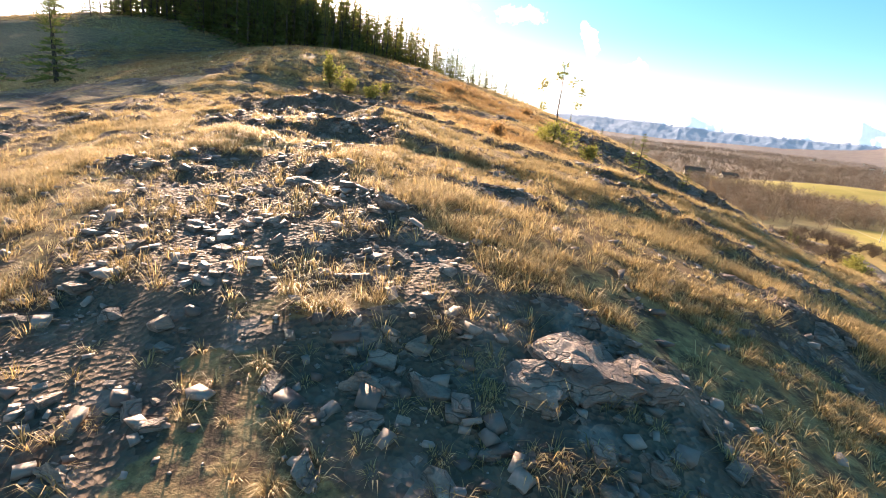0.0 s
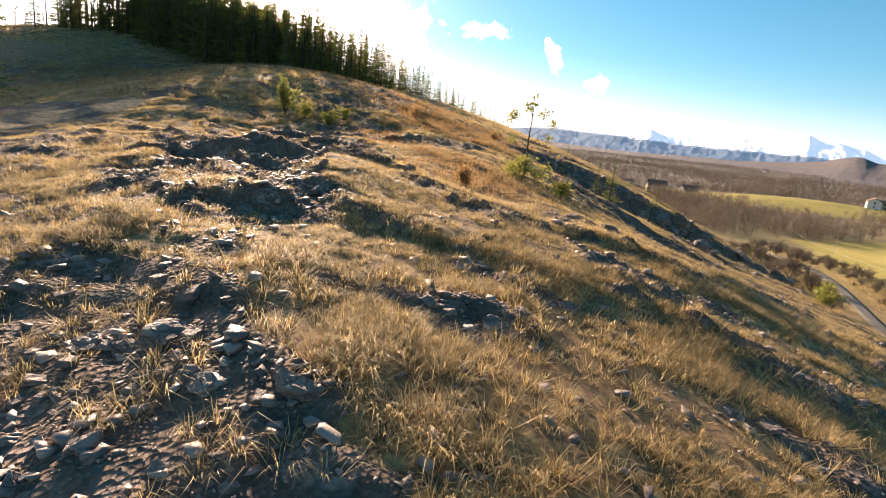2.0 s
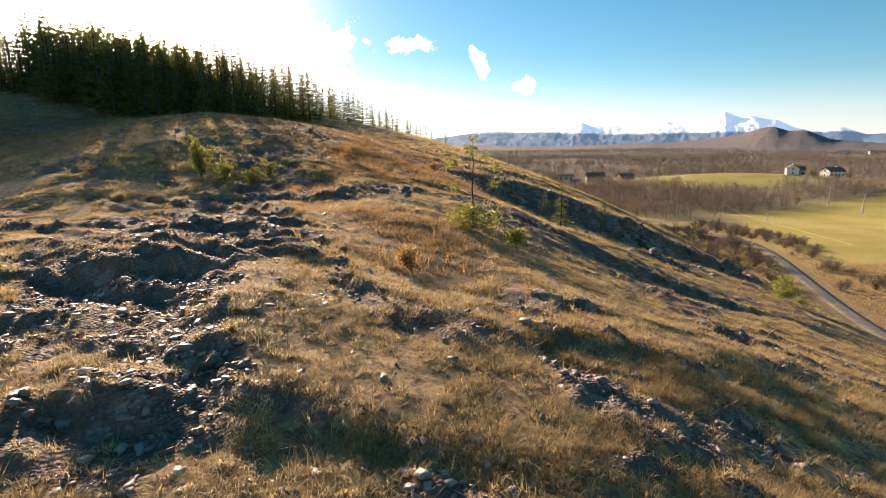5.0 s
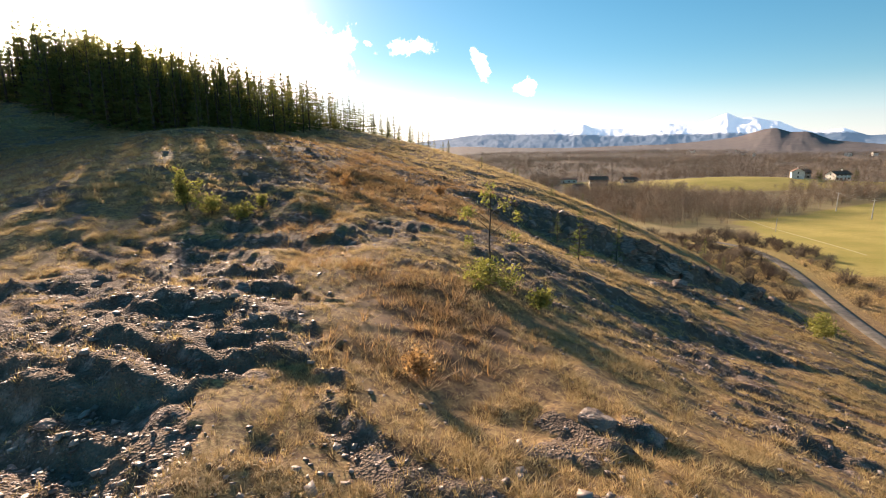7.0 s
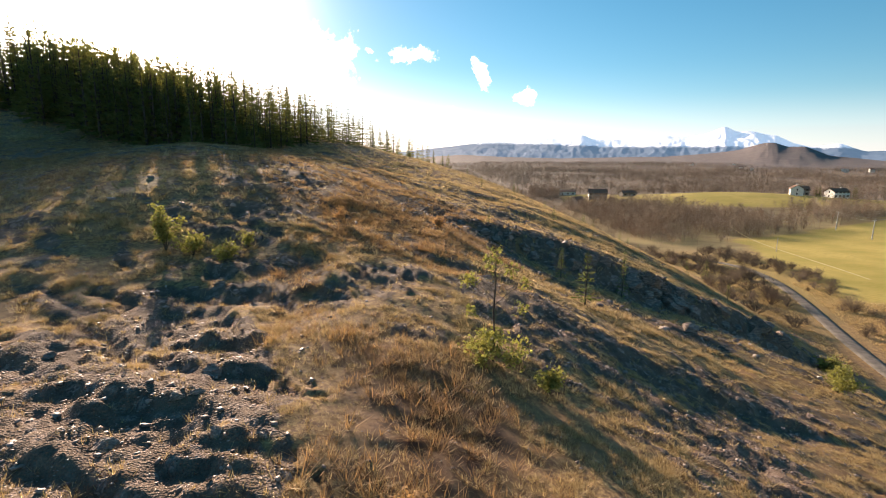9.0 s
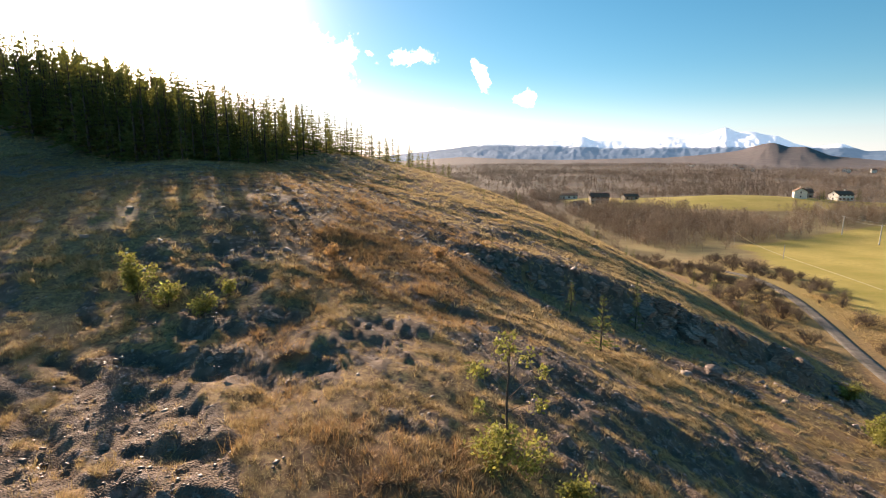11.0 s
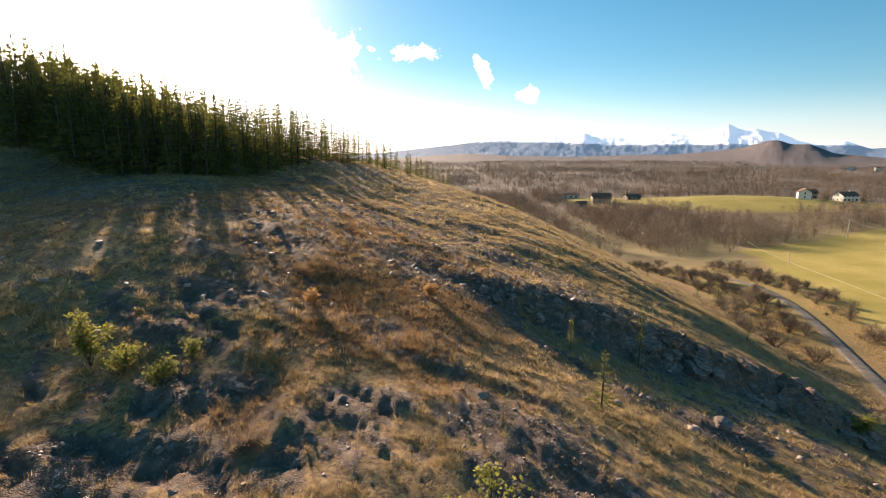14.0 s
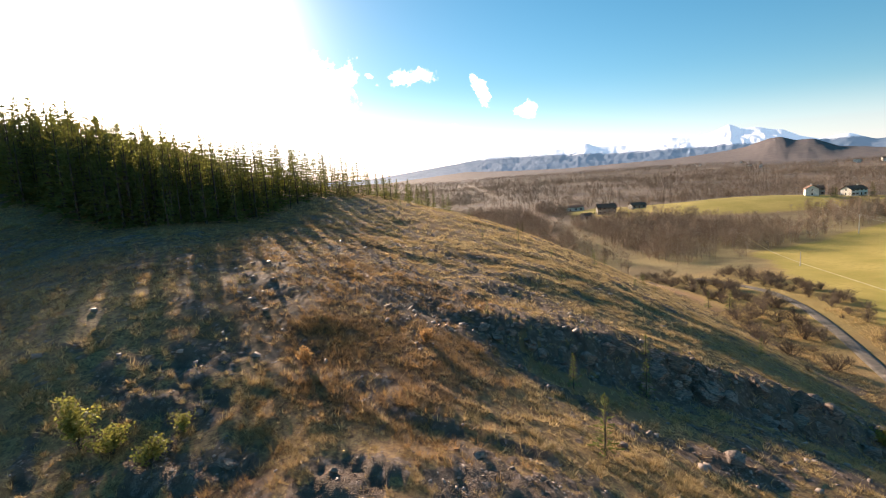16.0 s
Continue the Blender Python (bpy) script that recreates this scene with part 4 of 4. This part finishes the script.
def young_conifers():
    rng = random.Random(17)
    kinds = [conifer_meshes(rng, 3.0, r, w, 0.12, MAT_PINE, 5, 6) for r, w in ((0.75, 15), (0.6, 16), (0.95, 13))]
    spots = [(9.05, 49.1, 1.15, 0), (9.8, 58.6, 0.9, 1), (16.1, 61.6, 1.1, 2), (17.8, 66, 0.7, 1), (61.2, 130.2, 1.7, 2), (57, 131, 1.3, 0), (4.5, 66, 0.4, 2)]
    for _ in range(60):
        x, y = rng.uniform(-12, 48), rng.uniform(84, 146)
        if hill_height(np.array([x]), np.array([y]))[0] > -14 and all((x - a) ** 2 + (y - b) ** 2 > 49 for a, b, _, _ in spots) and len(spots) < 26:
            spots.append((x, y, rng.uniform(0.45, 0.95), rng.randrange(3)))
    for x, y, tall, k in spots:
        m = Matrix.Translation((x, y, z_at(x, y) - 0.05)) @ Matrix.Rotation(rng.uniform(0, 6.28), 4, "Z") @ Matrix.Scale(tall, 4)
        conifer("young_conifer", kinds[k], m, "young yellowish-green conifer growing in the dry grass", "young conifers on the slope")
    big = conifer_meshes(rng, 8.0, 1.9, 14, 0.05, MAT_PINE)
    for x, y, tall in ((-44, 50, 1.0), (-49, 55, 1.15), (-52, 50, 0.9)):
        m = Matrix.Translation((x, y, z_at(x, y) - 0.1)) @ Matrix.Rotation(rng.uniform(0, 6.28), 4, "Z") @ Matrix.Scale(tall, 4)
        conifer("conifer", big, m, "green conifer at the edge of the hollow", "conifers by the hollow")


sapling()
young_conifers()
shrub("shrub", -14.96, 45.2, 2.2, 0.75, 0.15, MAT_LEAF, "upright yellow-green shrub among grey rocks", 41, 9, 110)
shrub("shrub", -13.4, 45.0, 1.1, 0.9, 0.13, MAT_LEAF, "low yellow-green shrub among grey rocks", 42, 9, 70)
shrub("shrub", -11.6, 44.6, 1.0, 0.8, 0.13, MAT_LEAF, "low yellow-green shrub on a rock", 43, 8, 60)
shrub("shrub", -10.9, 46.2, 0.9, 0.5, 0.12, MAT_LEAF, "small yellow-green shrub on a rock", 44, 7, 50)
shrub("shrub", 25.2, 48.1, 1.5, 1.2, 0.16, MAT_LEAF, "yellow-green bush on the steep grassy bank", 45, 10, 90)
shrub("shrub", 3.4, 33.8, 0.8, 0.5, 0.12, MAT_LEAF, "low yellow-green bush in dry grass", 46, 7, 60)
shrub("shrub", 43.5, 71.0, 1.8, 1.6, 0.2, MAT_LEAF, "yellow-green bush at the foot of the rock face", 47, 10, 90)
shrub("shrub", -6.8, 52.0, 1.0, 0.5, 0.12, MAT_RUST, "small rust-brown bush in dead grass", 48, 7, 50)
shrub("shrub", -0.2, 58.1, 1.0, 0.6, 0.13, MAT_RUST, "rust-brown bush in the shaded hollow", 49, 8, 60)
shrub("shrub", -0.6, 26.7, 0.7, 0.5, 0.09, MAT_RUST, "low brown bush in dry grass", 50, 8, 60)


# ---- bare trees of the valley ----
def bare_tree_shape(rng, height, limbs, twigs):
    """One leafless tree as thin triangles: a trunk of crossed slips, limbs and fine twigs."""
    tris = []

    def slip(p, q, w, turns=2):
        d = q - p
        side = d.orthogonal().normalized()
        for k in range(turns):
            s = side if k == 0 else d.cross(side).normalized()
            tris.append((p - s * w, p + s * w, q))

    top = Vector((rng.gauss(0, 0.04) * height, rng.gauss(0, 0.04) * height, height))
    slip(Vector((0, 0, -0.3)), top, 0.009 * height, 2)
    for k in range(limbs):
        u = rng.uniform(0.06, 0.9)
        p = top * u
        a = rng.uniform(0, 6.28)
        long = height * (0.16 + 0.26 * (1 - u)) * rng.uniform(0.6, 1.2)
        q = p + Vector((math.cos(a) * long * 0.85, math.sin(a) * long * 0.85, long * rng.uniform(0.35, 0.9)))
        slip(p, q, 0.006 * height, 1)
        for _ in range(twigs):
            b = p.lerp(q, rng.uniform(0.3, 1.0))
            e = b + Vector((rng.gauss(0, 0.5), rng.gauss(0, 0.5), rng.uniform(-0.1, 0.9))) * long * 0.6
            slip(b, e, 0.0055 * height, 1)
    return np.array([[tuple(c) for c in t] for t in tris], np.float32)


def free_of_trees(x, y):
    """Where woods grow in the valley, 0 to 1."""
    flat = step(-1.0, -4.0, hill_height(x, y) - valley_height(x, y))
    ok = flat * (field_mask(x, y) < 0.15) * (np.abs(x - road_x(y)) > 6)
    for hx, hy in HOUSE_SPOTS:
        ok = ok * (np.hypot(x - hx, y - hy) > 13)
    return ok


HOUSE_SPOTS = ((119, 396), (98, 373), (255, 372), (275, 366), (160, 470), (105, 450))


def make_woods(name, spots, shapes, material, seed, label, low, high):
    rng = np.random.default_rng(seed)
    x, y = spots
    z = ground_height(x, y)
    pick, turn, size = rng.integers(0, len(shapes), len(x)), rng.uniform(0, 6.283, len(x)), rng.uniform(low, high, len(x))
    parts = []
    for k, shape in enumerate(shapes):
        at = np.nonzero(pick == k)[0]
        c, s = np.cos(turn[at])[:, None, None], np.sin(turn[at])[:, None, None]
        t = shape[None] * size[at][:, None, None, None]
        parts.append(np.stack([t[..., 0] * c - t[..., 1] * s + x[at][:, None, None], t[..., 0] * s + t[..., 1] * c + y[at][:, None, None], t[..., 2] + z[at][:, None, None]], -1).reshape(-1, 3))
    v = np.concatenate(parts)
    tagged(new(name, mesh_from(name, v, np.arange(len(v)).reshape(-1, 3), material)), label, "woods", kind="stuff")


def twig_material():
    """Bark and twigs, from grey to reddish brown from tree to tree."""
    mat, n, shader, place = surface("winter_twigs", 0.85, 0.15)
    stand = n.ramp(n.noise(place, 0.09, 3), 0.35, 0.65)
    tone = n.mix(stand, (0.22, 0.148, 0.098), (0.36, 0.265, 0.18))
    chance = n.add("ShaderNodeNewGeometry").outputs["Random Per Island"]
    tone = n.mix(n.ramp(chance, 0.7, 1.0), tone, (0.48, 0.42, 0.35))
    n.put(shader.inputs["Base Color"], tone)
    return mat


def plant_woods():
    rng = np.random.default_rng(77)
    r = random.Random(78)
    mat = twig_material()

    def scatter(count, box, near, far):
        x, y = rng.uniform(box[0], box[1], count), rng.uniform(box[2], box[3], count)
        d = np.hypot(x, y)
        clump = step(-0.45, 0.1, fbm(x / 45, y / 45, 2, 87))
        ok = (free_of_trees(x, y) > 0.5) & (d > near) & (d < far) & (rng.random(count) < clump) & (x > -0.25 * y - 20) & (x < 1.15 * y)
        return x[ok], y[ok]

    shapes = [bare_tree_shape(r, 10.0, 16, 7) for _ in range(5)]
    x, y = scatter(16000, (0, 330, 185, 460), 150, 480)
    front = y > 186 + 0.3 * (x - 60)
    make_woods("bare_woods", (x[front][:3600], y[front][:3600]), shapes, mat, 5, "leafless brown trees standing close along the fields", 0.35, 0.95)
    shapes = [bare_tree_shape(r, 10.0, 9, 4) * np.array([1.7, 1.7, 0.85], np.float32) for _ in range(4)]
    x, y = scatter(24000, (-250, 1300, 380, 1250), 440, 1300)
    make_woods("bare_woods", (x[:8200], y[:8200]), shapes, mat, 6, "leafless brown woods across the valley", 0.7, 1.3)
    shapes = [bare_tree_shape(r, 10.0, 5, 3) * np.array([2.6, 2.6, 0.9], np.float32) for _ in range(3)]
    x, y = scatter(20000, (-600, 2600, 1100, 2600), 1200, 2700)
    make_woods("bare_woods", (x[:9500], y[:9500]), shapes, mat, 7, "far leafless woods on rolling ground", 0.9, 1.6)
    # far leafless trees on the crest behind the three tall conifers
    x, y = rng.uniform(-150, -112, 60), rng.uniform(120, 150, 60)
    make_woods("bare_woods", (x, y), [bare_tree_shape(r, 10.0, 8, 2) for _ in range(3)], mat, 8, "thin leafless trees on the crest", 0.7, 1.1)


plant_woods()


# scrub along the lane and at the foot of the hill
def lane_scrub():
    rng = random.Random(91)
    made = 0
    for _ in range(900):
        y = rng.triangular(76, 182, 158)
        x = float(road_x(y)) + rng.choice((-1, 1)) * rng.uniform(3.6, 17)
        if made < 170 and float(field_mask(np.array([x]), np.array([y]))[0]) < 0.2:
            made += 1
            bare_shrub(x, y, rng.uniform(0.9, 3.6), made)


SCRUB = {}


def bare_shrub(x, y, height, k):
    kind = k % 4
    if kind not in SCRUB:
        rng = random.Random(300 + kind)
        wood = []
        for _ in range(24):
            a, lean = rng.uniform(0, 6.28), rng.uniform(0.1, 1.3)
            top = Vector((math.cos(a) * lean * 0.6, math.sin(a) * lean * 0.6, rng.uniform(0.55, 1.0) * (1.1 - 0.4 * lean)))
            wood.append(tube([(0, 0, -0.05), tuple(top * 0.5), tuple(top)], [0.011, 0.008, 0.004], 3))
            for _ in range(9):
                p = top * rng.uniform(0.35, 0.95)
                wood.append(tube([tuple(p), tuple(p + Vector((rng.gauss(0, 0.14), rng.gauss(0, 0.14), rng.uniform(0.05, 0.28))))], [0.006, 0.003], 3))
        SCRUB[kind] = poly_mesh("bare_shrub", *join(wood), MAT_TWIG)
    ob = new("bare_shrub", SCRUB[kind])
    ob.matrix_world = Matrix.Translation((x, y, z_at(x, y) - 0.05)) @ Matrix.Rotation(k * 1.7, 4, "Z") @ Matrix.Diagonal((height * 1.15, height * 1.15, height, 1))
    tagged(ob, "leafless brown shrub beside the lane", "shrub", "scrub along the lane")


lane_scrub()
make_grass("grass", (50, 95, 78, 130), 5000, 9, 0.7, 0.07, MAT_STRAW, 9, "rank straw-coloured grass beside the lane", lambda x, y: (np.abs(x - road_x(y)) > 3.2) * 0.6 * (field_mask(x, y) < 0.3) * (1 - hill_only(x, y)), False)


# ---- houses, poles and path ----
def box_piece(x0, x1, y0, y1, z0, z1):
    v = [(x0, y0, z0), (x1, y0, z0), (x1, y1, z0), (x0, y1, z0), (x0, y0, z1), (x1, y0, z1), (x1, y1, z1), (x0, y1, z1)]
    return v, [(0, 3, 2, 1), (4, 5, 6, 7), (0, 1, 5, 4), (1, 2, 6, 5), (2, 3, 7, 6), (3, 0, 4, 7)]


def house(x, y, turn, wide, deep, tall, rise, wall, label, windows=3, storeys=2, chimney=True):
    """Gabled house: walls, a roof with eaves, windows with frames and shutters, a door."""
    root = empty("house", pose(x, y, z_at(x, y) - 0.3, 0, 0, turn), label, "house", "houses in the valley")
    w, d = wide / 2, deep / 2
    v = [(-w, -d, 0), (w, -d, 0), (w, d, 0), (-w, d, 0), (-w, -d, tall), (w, -d, tall), (w, d, tall), (-w, d, tall), (-w, 0, tall + rise), (w, 0, tall + rise)]
    child("wall", poly_mesh("wall", v, [(0, 3, 2, 1), (0, 1, 5, 4), (2, 3, 7, 6), (1, 2, 6, 9, 5), (3, 0, 4, 8, 7), (4, 5, 9, 8), (6, 7, 8, 9)], wall), root)
    e, slope = 0.6, rise / d
    low = tall - slope * e
    rv = []
    for s in (0.04, 0.26):
        rv += [(-w - e, -d - e, low + s), (w + e, -d - e, low + s), (w + e, 0, tall + rise + s), (-w - e, 0, tall + rise + s), (w + e, d + e, low + s), (-w - e, d + e, low + s)]
    rf = [(6, 7, 8, 9), (9, 8, 10, 11), (1, 0, 3, 2), (2, 3, 5, 4), (0, 1, 7, 6), (4, 5, 11, 10), (1, 2, 8, 7), (2, 4, 10, 8), (3, 0, 6, 9), (5, 3, 9, 11)]
    roof = child("roof", poly_mesh("roof", rv, rf, MAT_ROOF), root)
    if chimney:
        child("chimney", poly_mesh("chimney", *box_piece(w * 0.3, w * 0.3 + 0.7, -0.35, 0.35, tall + rise * 0.5, tall + rise + 1.1), wall), roof)
    for k in range(storeys):
        z = 1.0 + 2.8 * k
        for j in range(windows):
            cx = -w + wide * (j + 0.5) / windows
            if k == 0 and j == windows // 2:
                child("door", poly_mesh("door", *box_piece(cx - 0.5, cx + 0.5, -d - 0.06, -d + 0.02, 0.3, 2.4), MAT_SHUTTER), root)
                continue
            pane = child("window", poly_mesh("window", *box_piece(cx - 0.45, cx + 0.45, -d - 0.03, -d + 0.02, z, z + 1.3), MAT_GLASS), root)
            for s in (-1, 1):
                child("shutter", poly_mesh("shutter", *box_piece(cx + s * 0.72 - 0.24, cx + s * 0.72 + 0.24, -d - 0.08, -d - 0.035, z - 0.05, z + 1.35), MAT_SHUTTER), pane)
        child("window", poly_mesh("window", *box_piece(-w - 0.03, -w + 0.02, -0.45, 0.45, z, z + 1.3), MAT_GLASS), root)
    return root


house(255, 376, 62, 9, 7.5, 5.2, 2.2, MAT_WALL, "white gabled house on the rise above the field", 3)
house(283, 374, 10, 13, 8, 4.6, 2.3, MAT_WALL, "white house with a brown roof among dark trees", 4)
house(269, 392, -15, 10, 8, 4.4, 2.4, MAT_GREY_WALL, "grey stone house between two white houses", 3)
house(119, 396, -10, 13, 9, 5.0, 2.6, MAT_GREY_WALL, "grey farmhouse with a brown roof in a green clearing", 4)
house(98, 373, 20, 7, 6, 3.0, 1.6, MAT_GREY_WALL, "small grey barn in a green clearing", 2, 1, False)
house(148, 412, 5, 11, 7, 2.8, 1.7, MAT_GREY_WALL, "low grey outbuilding beside the farm", 3, 1, False)
house(105, 450, 0, 22, 8, 3.2, 1.2, MAT_WALL, "long pale farm shed at the edge of the woods", 5, 1, False)

for k, (x, y, tall) in enumerate(((262, 366, 0.85), (266, 368, 0.7), (287, 364, 1.0), (291, 367, 0.9), (278, 384, 0.8), (126, 388, 0.5), (112, 402, 0.6), (90, 380, 0.5))):
    if k == 0:
        garden = conifer_meshes(random.Random(61), 9.0, 1.9, 13, 0.02)
    conifer("conifer", garden, Matrix.Translation((x, y, z_at(x, y) - 0.1)) @ Matrix.Rotation(k * 1.1, 4, "Z") @ Matrix.Scale(tall, 4), "dark evergreen tree beside a house", "garden evergreens")

for k in range(26):
    a = random.Random(500 + k)
    x = a.uniform(900, 2100)
    y = x / math.tan(radians(a.uniform(24, 41)))
    if y > 900:
        house(x, y, a.uniform(0, 180), a.uniform(10, 16), 9, a.uniform(5, 8), 2.5, MAT_WALL, "far pale house on a wooded hillside", 3, 2, False)


def pole(x, y, height, label, arms=True):
    root = empty("utility_pole", pose(x, y, z_at(x, y) - 0.2), label, "pole", "poles along the field")
    child("shaft", poly_mesh("shaft", *tube([(0, 0, 0), (0.02, 0, height * 0.5), (0.05, 0, height)], [0.03 * height, 0.024 * height, 0.018 * height], 8), MAT_POLE, True), root)
    if arms:
        bar = child("crossarm", poly_mesh("crossarm", *box_piece(-0.9, 0.9, -0.06, 0.06, height - 0.5, height - 0.36), MAT_POLE), root)
        for s in (-0.8, 0, 0.8):
            child("insulator", poly_mesh("insulator", *tube([(s, 0, height - 0.36), (s, 0, height - 0.28), (s, 0, height - 0.16)], [0.05, 0.07, 0.03], 6), MAT_WALL, True), bar)
    return root


POLES = ((184.8, 248.3, 9.0), (176.0, 218.3, 8.5), (112.0, 181.3, 4.8), (196, 214, 8.5))
for x, y, tall in POLES:
    pole(x, y, tall, "weathered wooden pole standing in the green field", tall > 6)


def cable(a, b, sag, label):
    pts = [Vector(a).lerp(Vector(b), t / 14) + Vector((0, 0, -4 * sag * (t / 14) * (1 - t / 14))) for t in range(15)]
    tagged(new("cable", poly_mesh("cable", *tube([tuple(p) for p in pts], [0.03] * 15, 4), MAT_POLE)), label, "cable")


def top_of(k):
    x, y, tall = POLES[k]
    return (x, y, z_at(x, y) - 0.2 + tall - 0.3)


cable(top_of(0), top_of(1), 1.0, "thin overhead cable between two wooden poles")
cable(top_of(0), top_of(3), 1.2, "thin overhead cable between two wooden poles")
cable(top_of(0), (255, 378, z_at(255, 376) + 5.5), 2.0, "thin overhead cable leading to a house")


def make_path():
    t = np.linspace(0, 1, 60)
    x = 140 - 37 * t - 3.0 * np.sin(t * 3.1)
    y = 256 - 122 * t
    z = ground_height(x, y) + 0.12
    side = 0.42 + 0.1 * fbm(t * 12, t * 0, 2, 7)
    v = np.stack([np.stack([x - side, y - side * 0.3, z], 1), np.stack([x, y, z + 0.05], 1), np.stack([x + side, y + side * 0.3, z], 1)], 1).reshape(-1, 3)
    tagged(new("footpath", mesh_from("footpath", v, grid_faces(3, 60), MAT_PATH, True)), "pale trodden footpath across the green field", "path", kind="structure")


make_path()
